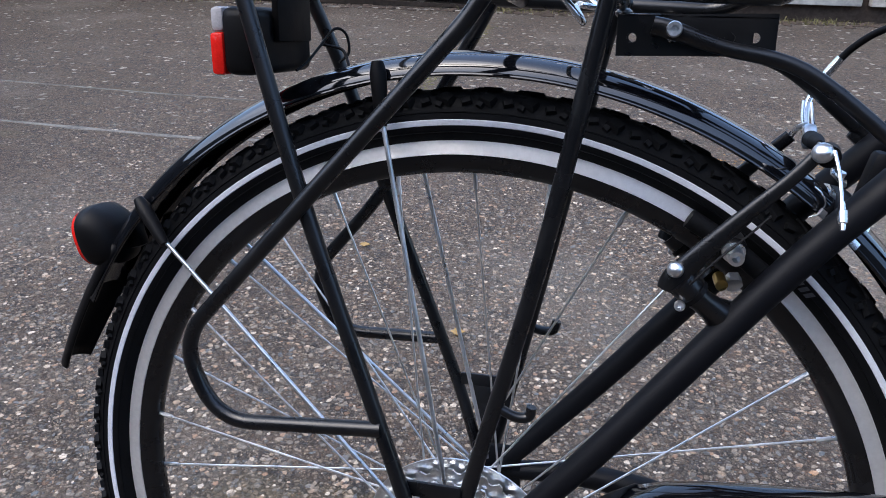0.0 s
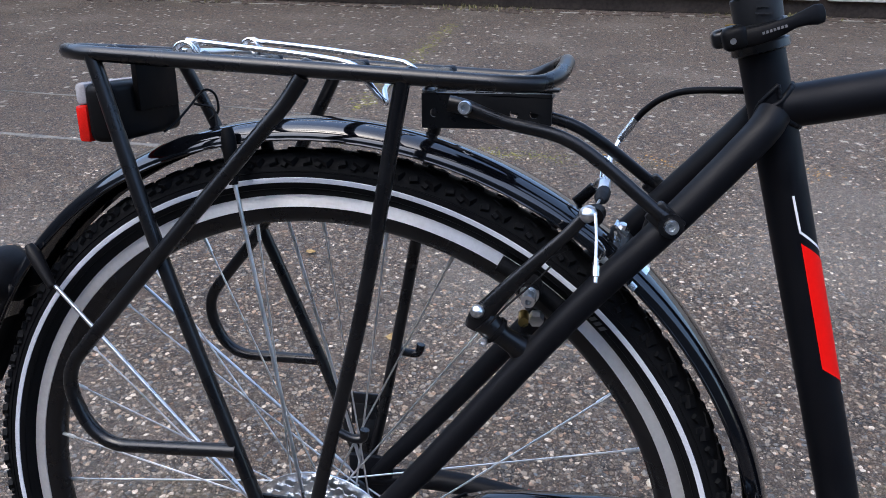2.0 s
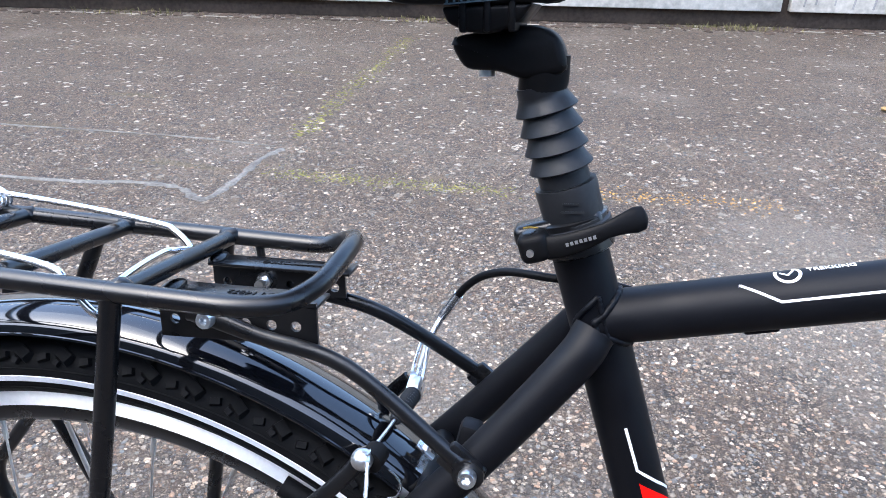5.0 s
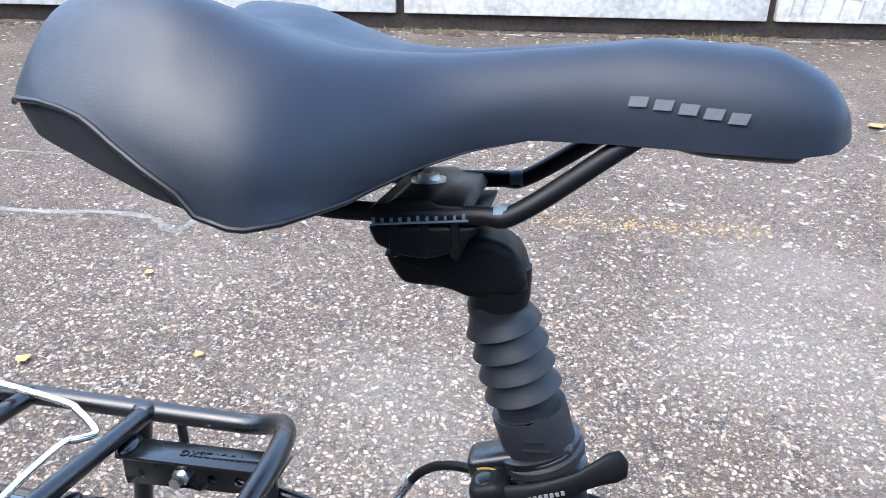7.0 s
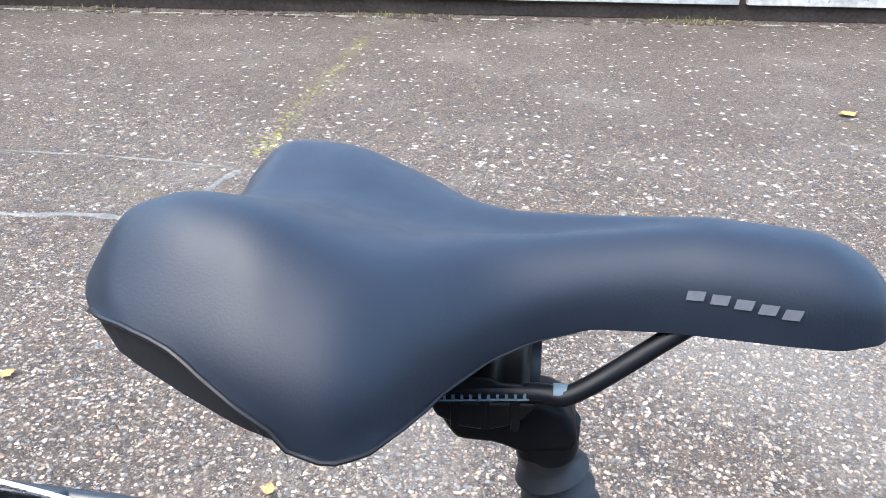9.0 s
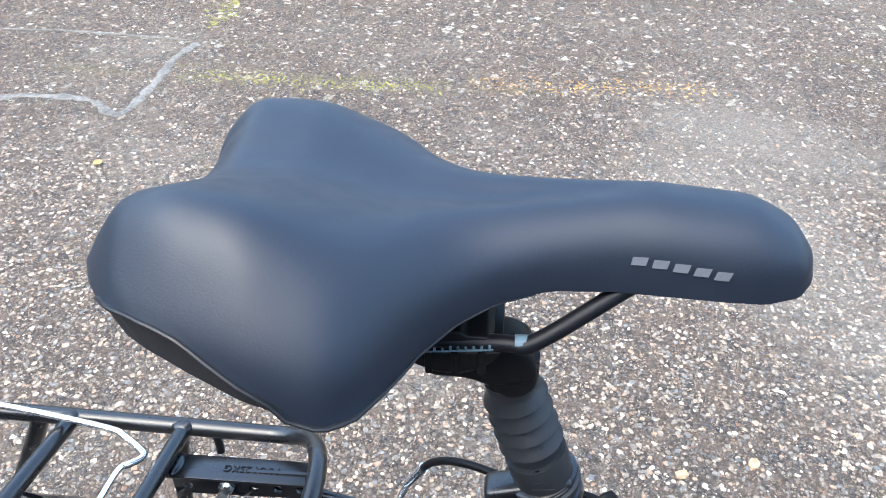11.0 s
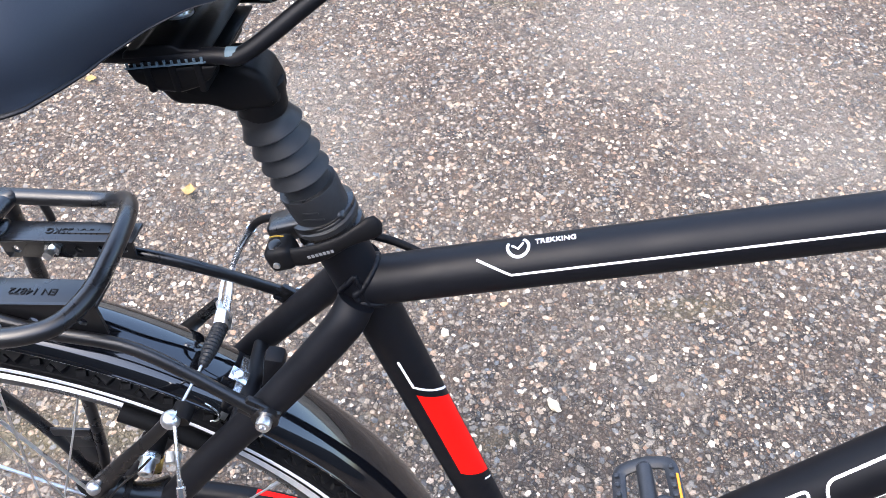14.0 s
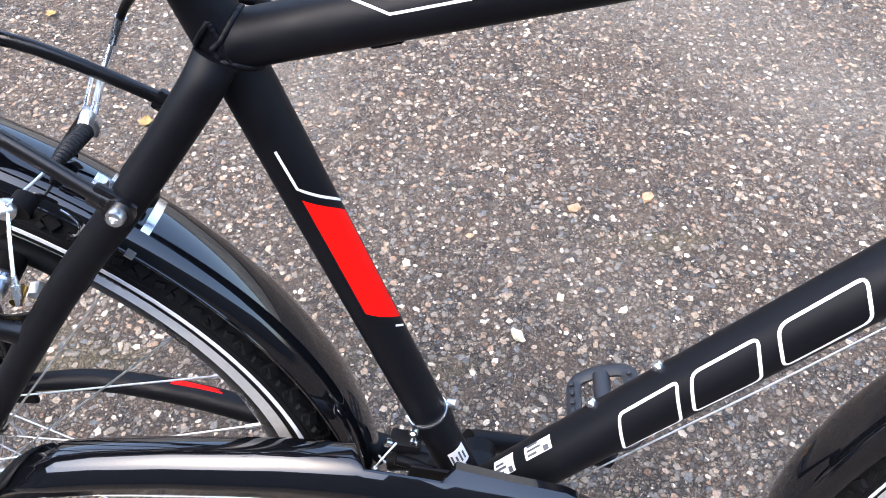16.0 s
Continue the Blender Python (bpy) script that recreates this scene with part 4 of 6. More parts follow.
# channel brackets with drilled sides
def channel(y0, y1, side, word, x1, z0):
    bm = bmesh.new()
    block((0.092, y1 - y0, 0.0022), Matrix.Translation((0.1455, (y0 + y1) / 2, 0.3985)) @ pose(0, 0, 0, 0, 1.5, 0), 0.0007, bm)
    ob = part("channel", bm, SATIN, rack, "black steel channel bracket")
    # drilled side: strips between the holes
    holes = [0.108, 0.132, 0.150, 0.165, 0.179]
    bm = bmesh.new()
    n = 20
    x0, z1, y = 0.099, 0.4000, side
    bays = [x0] + [(a + b) / 2 for a, b in zip(holes, holes[1:])] + [x1]
    for k, hx in enumerate(holes):
        xa, xb, hz, hr = bays[k], bays[k + 1], 0.3862, 0.0030
        outer, inner = [], []
        for i in range(n):
            a = 2 * math.pi * i / n
            c, s_ = math.cos(a), math.sin(a)
            tx = ((xb - hx) / c if c > 0 else (xa - hx) / c) if abs(c) > 1e-6 else 9
            tz = ((z1 - hz) / s_ if s_ > 0 else (z0 - hz) / s_) if abs(s_) > 1e-6 else 9
            t = min(tx, tz)
            outer.append(bm.verts.new((hx + c * t, y, hz + s_ * t)))
            inner.append(bm.verts.new((hx + c * hr, y, hz + s_ * hr)))
        for i in range(n):
            j = (i + 1) % n
            bm.faces.new((outer[i], outer[j], inner[j], inner[i]))
        for cx, cz in ((xa, z0), (xa, z1), (xb, z0), (xb, z1)):
            near = sorted(outer, key=lambda v: (v.co.x - cx) ** 2 + (v.co.z - cz) ** 2)[:2]
            if min((v.co.x - cx) ** 2 + (v.co.z - cz) ** 2 for v in near) > 1e-8:
                bm.faces.new((near[0], near[1], bm.verts.new((cx, y, cz))))
    sd = part("drilled_side", bm, SATIN, ob, "", False)
    sd.modifiers.new("thick", "SOLIDIFY").thickness = 0.0022
    # welded ends that carry the channel on the cross tube
    bm = bmesh.new()
    bmesh.ops.create_icosphere(bm, subdivisions=3, radius=1, matrix=Matrix.Translation((0.1025, (y0 + y1) / 2, 0.4010)) @ Matrix.Diagonal((0.0056, (y1 - y0) * 0.52, 0.0034, 1)))
    part("weld_fillet", bm, SATIN, ob)
    writing("stamped_letters", word, 0.0072, Matrix.Translation((0.15, (y0 + y1) / 2, 0.39965)) @ pose(0, 0, 0, 0, 1.5, 0) @ Matrix.Rotation(math.pi, 4, "Z"), PLASTIC, ob, 0.00035)
channel(-0.0400, -0.0180, -0.0400, "EN 14872", 0.191, 0.3755)
channel(0.0150, 0.0340, 0.0245, "MAX 25KG", 0.186, 0.3795)
part("channel_bolt", rod((0.1335, 0.0260, 0.3880), (0.1335, 0.0130, 0.3880), 0.0030, 12), STEEL, rack, "bright threaded bolt end")
part("channel_nut", rod((0.1335, 0.0240, 0.3880), (0.1335, 0.0195, 0.3880), 0.0052, 6), STEEL, rack)
for s, y, yb, yc in ((-1, -0.0445, -0.0450, -0.0500), (1, 0.0300, 0.0310, 0.0470)):
    arm = part("rack_arm", sweep(bmesh.new(), curve_points([(0.120, y, 0.3935), (0.1325, y, 0.3905), (0.160, y, 0.3810), (0.208, yb, 0.3675), (0.262, yc, 0.326), (0.276, yc, 0.314)], 6), resampled([0.0058, 0.0058, 0.0047, 0.0047, 0.0047, 0.0068], 31), 14, flat=0.8), SATIN, rack, "bent black rack arm")
    bolt("arm_bolt", (0.1325, y + s * 0.004, 0.3912), (0, s, 0.05), 0.0048, 0.005, arm, STEEL)
    bolt("arm_bolt", (0.2745, yc + s * 0.005, 0.3150), (0, s, 0.1), 0.0050, 0.0055, arm, STEEL)
    part("arm_lug", block((0.024, 0.0052, 0.0165), Matrix.Translation((0.2705, yc, 0.3185)) @ pose(0, 0, 0, 0, 41, 0), 0.0022), SATIN, arm)
    part("washer", rod((0.2745, yc, 0.3150), (0.2745, yc + s * 0.0048, 0.3152), 0.0085, 24), SATIN, arm)

# sprung wire clip on the rack
wire = [(-0.072, 0.0440, 0.4340), (0.0, 0.0395, 0.4265), (0.058, 0.0345, 0.4185), (0.070, 0.0310, 0.4155), (0.0812, 0.0272, 0.4080), (0.0826, 0.0240, 0.4060), (0.0780, 0.0180, 0.4066), (0.0733, 0.0110, 0.4073), (0.0735, -0.0200, 0.4066), (0.0745, -0.0468, 0.4030), (0.0790, -0.0600, 0.3965), (0.0798, -0.0640, 0.3955), (0.0760, -0.0668, 0.4000), (0.0640, -0.0655, 0.4130), (0.0450, -0.0635, 0.4235), (-0.072, -0.0545, 0.4365)]
clip = part("spring_clip", sweep(bmesh.new(), curve_points(wire, 5), 0.0022, 12), CHROME, rack, "bright sprung wire luggage clip")
for y, d in ((0.0400, 1), (-0.0520, -1)):
    coil = [(-0.072 + 0.0075 * math.cos(a), y + d * 0.0006 * a, 0.4285 + 0.0070 * math.sin(a)) for a in np.linspace(0, 6 * math.pi, 60)]
    part("coil", sweep(bmesh.new(), coil, 0.0013, 8), CHROME, clip)
    part("clip_tail", tube([(-0.075, y, 0.4225), (-0.10, y - d * 0.012, 0.426), (-0.125, y - d * 0.022, 0.4275)], 0.0013, 8), CHROME, clip)
part("spring_axle", tube([(-0.072, -0.054, 0.4280), (-0.072, 0.044, 0.4255)], 0.003, 12), STEEL, clip)

# lamp box under the tail of the rack
box = part("rack_lamp", block((0.026, 0.092, 0.045), Matrix.Translation((-0.1465, -0.018, 0.3835)), 0.007, segs=3), PLASTIC, bike, "black rack lamp with red reflector")
part("red_lens", block((0.010, 0.092, 0.028), Matrix.Translation((-0.1625, -0.018, 0.3755)), 0.0025), REDLENS, box, "red reflector")
part("clear_lens", block((0.010, 0.090, 0.0165), Matrix.Translation((-0.1618, -0.018, 0.3980)), 0.0035), CLEARLENS, box, "clear lens")
part("mounting_plate", block((0.005, 0.054, 0.046), Matrix.Translation((-0.1315, -0.010, 0.406)), 0.001), PLASTIC, box)
part("lamp_cable", tube([(-0.134, -0.002, 0.362), (-0.131, 0.012, 0.368), (-0.128, 0.032, 0.380), (-0.122, 0.046, 0.392), (-0.115, 0.052, 0.388), (-0.113, 0.052, 0.374), (-0.119, 0.046, 0.366)], 0.0011, 8), PLASTIC, box)
part("lamp_cable", tube([(-0.133, 0.046, 0.380), (-0.118, 0.050, 0.376), (-0.110, 0.042, 0.366), (-0.104, 0.03, 0.358), (-0.102, 0.018, 0.3585)], 0.0012, 8), PLASTIC, box)

# ---- rear brake ----
def dome(name, o, d, r, h, parent, mat=STEEL, label=""):
    bm = bmesh.new()
    rings = []
    for rr, hh in ((1.0, 0.0), (1.0, 0.35), (0.95, 0.52), (0.80, 0.74), (0.55, 0.90), (0.26, 0.98), (0.001, 1.0)):
        rings.append([bm.verts.new((rr * r * math.cos(2 * math.pi * i / 24), rr * r * math.sin(2 * math.pi * i / 24), hh * h)) for i in range(24)])
    for r0, r1 in zip(rings, rings[1:]):
        for i in range(24):
            bm.faces.new((r0[i], r0[(i + 1) % 24], r1[(i + 1) % 24], r1[i]))
    bm.faces.new(rings[0])
    bmesh.ops.transform(bm, matrix=place(o, d), verts=bm.verts)
    return part(name, bm, mat, parent, label)


brake = part("rear_brake", tube([(0.1420, -0.0590, 0.2320), (0.1455, -0.0592, 0.2405), (0.1600, -0.0600, 0.2590), (0.1841, -0.0600, 0.2850), (0.2040, -0.0590, 0.3050), (0.2185, -0.0575, 0.3215)], resampled([0.0080, 0.0088, 0.0066, 0.0050, 0.0043, 0.0042], 31), 16, flat=0.6, side=(0, 1, 0)), SATIN, bike, "black linear-pull rim brake")
part("brake_arm", tube([(0.1440, 0.0570, 0.2330), (0.1480, 0.0580, 0.2405), (0.1620, 0.0560, 0.2590), (0.1850, 0.0520, 0.2830), (0.2050, 0.0460, 0.3040), (0.2200, 0.0410, 0.3200)], resampled([0.0085, 0.0095, 0.0078, 0.0060, 0.0050, 0.0046], 31), 16, flat=0.55, side=(0, 1, 0)), SATIN, brake)
part("arm_spring", tube([(0.1500, -0.0655, 0.2330), (0.1560, -0.0665, 0.2420), (0.1680, -0.0660, 0.2560), (0.1860, -0.0650, 0.2740), (0.1960, -0.0640, 0.2850)], 0.0008, 8), SATIN, brake, "thin steel return spring")
for s in (-1, 1):
    part("boss", sweep(bmesh.new(), [(0.178, s * 0.046, 0.2120), (0.170, s * 0.051, 0.2190), (0.162, s * 0.055, 0.2260), (0.155, s * 0.057, 0.2320), (0.148, s * 0.058, 0.2390)], [0.0125, 0.0088, 0.0078, 0.0096, 0.0100], 20), SATIN, brake)
    part("boss_ring", rod((0.1580, s * 0.0560, 0.2295), (0.1555, s * 0.0565, 0.2318), 0.0108, 24), PLASTIC, brake)
    dome("pivot_bolt", (0.1448, s * 0.0630, 0.2470), (-0.35, s * 1.0, 0.5), 0.0052, 0.0060, brake, STEEL)
    part("pad_holder", rod((0.1790, s * 0.0300, 0.2590), (0.1795, s * 0.0440, 0.2568), 0.0088, 20), PLASTIC, brake)
    part("pad_washer", rod((0.1795, s * 0.0440, 0.2568), (0.1797, s * 0.0475, 0.2562), 0.0072, 20), STEEL, brake)
    bolt("pad_bolt", (0.1797, s * 0.0470, 0.2562), (0.05, s * 1.0, -0.12), 0.0054, 0.0110, brake, STEEL)
    part("pad_stud", rod((0.1740, s * 0.0300, 0.2345), (0.1752, s * 0.0420, 0.2322), 0.0040, 14), BRASS, brake)
    part("stud_nut", rod((0.1832, s * 0.0260, 0.2330), (0.1838, s * 0.0330, 0.2300), 0.0058, 6), STEEL, brake)
    pts = [(0.3105 * math.cos(a), s * 0.0185, 0.3105 * math.sin(a)) for a in np.linspace(radians(47), radians(60.5), 10)]
    part("brake_pad", sweep(bmesh.new(), pts, 0.0068, 12, side=(0, 1, 0)), RUBBER, brake, "black rubber brake pad")
    bolt("spring_screw", (0.1492, s * 0.0625, 0.2240), (-0.1, s * 1.0, 0.0), 0.0034, 0.004, brake, STEEL)
dome("cable_clamp", (0.2200, -0.0600, 0.3220), (-0.25, -0.75, 0.6), 0.0060, 0.0070, brake, STEEL, "silver cable clamp bolt")
part("clamp_nut", rod((0.2250, -0.0500, 0.3215), (0.2235, -0.0600, 0.3205), 0.0066, 20), PLASTIC, brake)
part("cable_tail", tube([(0.2245, -0.0670, 0.3250), (0.2262, -0.0780, 0.3130), (0.2270, -0.0880, 0.2990)], 0.0012, 8), CHROME, brake, "bright brake cable end")
part("cable_cap", sweep(bmesh.new(), [(0.2270, -0.0872, 0.3000), (0.2272, -0.0892, 0.2960), (0.2273, -0.0895, 0.2955), (0.2274, -0.0928, 0.2895), (0.2274, -0.0932, 0.2890), (0.2274, -0.0950, 0.2860)], [0.0017, 0.0019, 0.0027, 0.0027, 0.0017, 0.0015], 10), CHROME, brake)
part("inner_cable", tube([(0.2230, -0.0640, 0.3270), (0.2255, -0.0250, 0.3232), (0.2280, 0.0230, 0.3210)], 0.001, 8), STEEL, brake)
ba, bb_ = Vector((0.2262, -0.0190, 0.3225)), Vector((0.2280, 0.0170, 0.3212))
bm = sweep(bmesh.new(), [ba.lerp(bb_, i / 24) for i in range(25)], [0.0026 + 0.0022 * min(1, i / 10) + 0.0008 * (i % 2) for i in range(25)], 14)
part("cable_boot", bm, BELLOWS, brake, "ribbed black rubber cable boot")
part("noodle_holder", block((0.009, 0.014, 0.014), place((0.2282, 0.0225, 0.3218), (0.1, 0.8, 0.5)), 0.003), STEEL, brake)
part("holder_leg", tube([(0.2250, 0.0220, 0.3240), (0.2250, 0.0360, 0.3330), (0.2270, 0.0490, 0.3430)], 0.0012, 8), CHROME, brake)
part("holder_leg", tube([(0.2316, 0.0200, 0.3225), (0.2318, 0.0350, 0.3310), (0.2318, 0.0480, 0.3420)], 0.0012, 8), CHROME, brake)
part("holder_link", tube([(0.2200, 0.0410, 0.3200), (0.2225, 0.0340, 0.3260), (0.2262, 0.0270, 0.3290)], 0.0022, 8), STEEL, brake)
part("cable_noodle", tube([(0.2281, 0.0190, 0.3212), (0.2280, 0.0300, 0.3245), (0.2285, 0.0420, 0.3310), (0.2310, 0.0545, 0.3420), (0.2385, 0.0625, 0.3560)], 0.0024, 12), CHROME, brake, "curved chrome cable noodle")
part("noodle_cap", rod((0.2380, 0.0624, 0.3552), (0.2495, 0.0600, 0.3722), 0.0034, 14), CHROME, brake)
part("cable_housing", tube([(0.2490, 0.0600, 0.3715), (0.2560, 0.0570, 0.3800), (0.2680, 0.0490, 0.3900), (0.2850, 0.0390, 0.3965), (0.3120, 0.0260, 0.3985), (0.3400, 0.0225, 0.3980), (0.3620, 0.0160, 0.3950), (0.3850, 0.0020, 0.3920), (0.4000, -0.0060, 0.3930)], 0.0026, 12), PLASTIC, brake, "black cable housing")

# ---- seat clamp and sprung seatpost ----
ax = (Vector(ST_B) - Vector(ST_A)).normalized()
def st_at(z, y=0.0):
    k = (z - ST_A[2]) / (ST_B[2] - ST_A[2])
    return Vector(ST_A).lerp(Vector(ST_B), k) + Vector((0, y, 0))
collar = part("seat_clamp", sweep(bmesh.new(), [st_at(0.4270), st_at(0.4280), st_at(0.4330), st_at(0.4340), st_at(0.4390), st_at(0.4400), st_at(0.4450), st_at(0.4460)], [0.0172, 0.0188, 0.0188, 0.0170, 0.0170, 0.0190, 0.0190, 0.0172], 40), SATIN, bike, "black quick-release seat clamp")
pin = Vector((0.3070, -0.0095, 0.4385))
part("clamp_ear", block((0.017, 0.046, 0.0125), place(pin + Vector((0.0085, -0.004, 0.0015)), ax), 0.004, segs=3), SATIN, collar)
D = pin + Vector((-0.0040, -0.0290, 0.0046))
part("lever_head", block((0.0165, 0.0150, 0.0150), place(D + Vector((0.0020, 0.0030, -0.0068)), ax), 0.0042, segs=3), PLASTIC, collar)
dome("lever_pivot", D + Vector((-0.0005, 0.0010, 0.0004)), (-0.2, -0.16, 0.96), 0.0036, 0.0006, collar, SATIN, "worn clamp pivot")
part("ear_screw", rod(D + Vector((0.0005, -0.0030, -0.0080)), D + Vector((0.0005, -0.0062, -0.0086)), 0.0019, 14), STEEL, collar)
lev = [D + Vector(v) for v in ((0.0000, 0.0005, -0.0066), (0.0090, -0.0010, -0.0064), (0.0170, -0.0016, -0.0046), (0.0260, -0.0014, -0.0014), (0.0360, 0.0002, 0.0030), (0.0430, 0.0028, 0.0056), (0.0490, 0.0056, 0.0072), (0.0530, 0.0076, 0.0080), (0.0548, 0.0086, 0.0084))]
bm = sweep(bmesh.new(), curve_points(lev, 6), resampled([0.0050, 0.0058, 0.0058, 0.0052, 0.0040, 0.0050, 0.0064, 0.0058, 0.0016], 49), 24, flat=0.45, side=(0, 1, 0))
lever = part("lever", bm, PLASTIC, collar, "black clamp lever")
for i in range(7):
    part("printed_bar", block((0.0014, 0.0004, 0.0017), Matrix.Translation(D + Vector((0.0180 + i * 0.0021, -0.0044, -0.0036 + 0.00070 * i))) @ pose(0, 0, 0, 0, -18, 0), 0), LEVERPRINT, lever)
part("ochre_mark", tube([D + Vector((-0.0040, 0.0058, 0.0010)), D + Vector((0.0005, 0.0066, 0.0013)), D + Vector((0.0055, 0.0060, 0.0006))], 0.0005, 8), YELLOW, collar)

def post_at(z):
    return st_at(z, -0.002 - 0.06 * (z - 0.44)) + Vector((0.0015, 0, 0))
prof_z = [0.4390, 0.4400, 0.4428, 0.4436, 0.4450, 0.4458, 0.4615, 0.4630, 0.4634, 0.4560, 0.4720]
prof_r = [0.0172, 0.0184, 0.0184, 0.0168, 0.0168, 0.0155, 0.0160, 0.0157, 0.0144, 0.0130, 0.0130]
post = part("seatpost", sweep(bmesh.new(), [post_at(z) for z in prof_z], prof_r, 40), BELLOWS, bike, "sprung seatpost with ribbed rubber bellows")
zs, rs = [], []
Z0, Z1, RIBS = 0.4700, 0.5080, 4
for k in range(RIBS):
    za, h = Z0 + (Z1 - Z0) * k / RIBS, (Z1 - Z0) / RIBS
    for f, rr in ((0.0, 0.0126), (0.07, 0.0142), (0.12, 0.0160), (0.17, 0.0164), (0.24, 0.0161), (0.42, 0.0150), (0.68, 0.0138), (0.93, 0.0127)):
        zs.append(za + f * h)
        rs.append(rr * (1 - 0.012 * k))
zs += [Z1, 0.5125]
rs += [0.0124, 0.0120]
part("bellows", sweep(bmesh.new(), [post_at(z) for z in zs], rs, 40), BELLOWS, post, "ribbed black rubber bellows")
bm = bmesh.new()
mtx = place(post_at(0.4535) + Vector((0.001, -0.0166, 0.0)), (0.1, -1, 0.05))
for k, (w_, dx) in enumerate(((0.010, 0), (0.014, 0.001))):
    block((w_ * 0.8, 0.0009, 0.0005), mtx @ Matrix.Translation((dx, 0.002 - 0.004 * k, 0)), 0, bm)
part("moulded_mark", bm, BELLOWS, post)
def slab(outline, y0, y1, bevel):
    """A forged block: an outline in x and z drawn out from y0 to y1, with rounded edges."""
    bm = bmesh.new()
    near = [bm.verts.new((x, y0, z)) for x, z in outline]
    far = [bm.verts.new((x, y1, z)) for x, z in outline]
    bm.faces.new(near)
    bm.faces.new(far[::-1])
    for k in range(len(outline)):
        n = (k + 1) % len(outline)
        bm.faces.new((near[k], far[k], far[n], near[n]))
    bmesh.ops.recalc_face_normals(bm, faces=bm.faces)
    bmesh.ops.bevel(bm, geom=bm.edges, offset=bevel, segments=3, affect="EDGES", profile=0.5)
    return bm
POST_Y = -0.0165
head = part("post_head", slab([(0.2955, 0.5150), (0.3170, 0.5175), (0.3176, 0.5234), (0.3140, 0.5345), (0.3060, 0.5392), (0.2960, 0.5400), (0.2640, 0.5350), (0.2622, 0.5309), (0.2690, 0.5198), (0.2860, 0.5190)], POST_Y - 0.0128, POST_Y + 0.0128, 0.0042), PLASTIC, post, "cast black seatpost head")
part("neck", sweep(bmesh.new(), [post_at(0.5040), post_at(0.5090), (0.3062, POST_Y, 0.5150), (0.3066, POST_Y, 0.5260)], [0.0117, 0.0119, 0.0121, 0.0120], 32), PLASTIC, head)
cradle = part("clamp_jaw", slab([(0.2615, 0.5482), (0.2645, 0.5411), (0.2740, 0.5370), (0.2831, 0.5361), (0.2915, 0.5385), (0.2975, 0.5424), (0.3030, 0.5494)], POST_Y - 0.0300, POST_Y + 0.0300, 0.0022), PLASTIC, post, "ribbed lower saddle clamp")
part("clamp_jaw", slab([(0.2618, 0.5520), (0.2640, 0.5558), (0.2700, 0.5564), (0.2722, 0.5584), (0.2850, 0.5586), (0.2875, 0.5566), (0.2960, 0.5564), (0.2990, 0.5530)], POST_Y - 0.0300, POST_Y + 0.0300, 0.0014), PLASTIC, post, "upper saddle clamp")
for x in (0.2715, 0.2825, 0.2935):
    part("jaw_rib", block((0.0034, 0.0580, 0.0150), Matrix.Translation((x, POST_Y - 0.0018, 0.5445)), 0.0012), PLASTIC, cradle)
part("clamp_bolt", rod((0.2785, POST_Y, 0.5160), (0.2785, POST_Y, 0.5612), 0.0042, 16), STEEL, post)
part("clamp_washer", rod((0.2785, POST_Y, 0.5584), (0.2785, POST_Y, 0.5597), 0.0068, 20), STEEL, post)
bm = bmesh.new()
for k in range(11):
    block((0.0010, 0.0006, 0.0016 if k % 5 else 0.0024), Matrix.Translation((0.2650 + k * 0.0032, -0.0484, 0.5506 + 0.00022 * k)), 0, bm)
block((0.035, 0.0005, 0.0007), Matrix.Translation((0.2810, -0.0483, 0.5504)) @ pose(0, 0, 0, 0, -4, 0), 0, bm)
part("scale_mark", bm, BLUEPRINT, post)

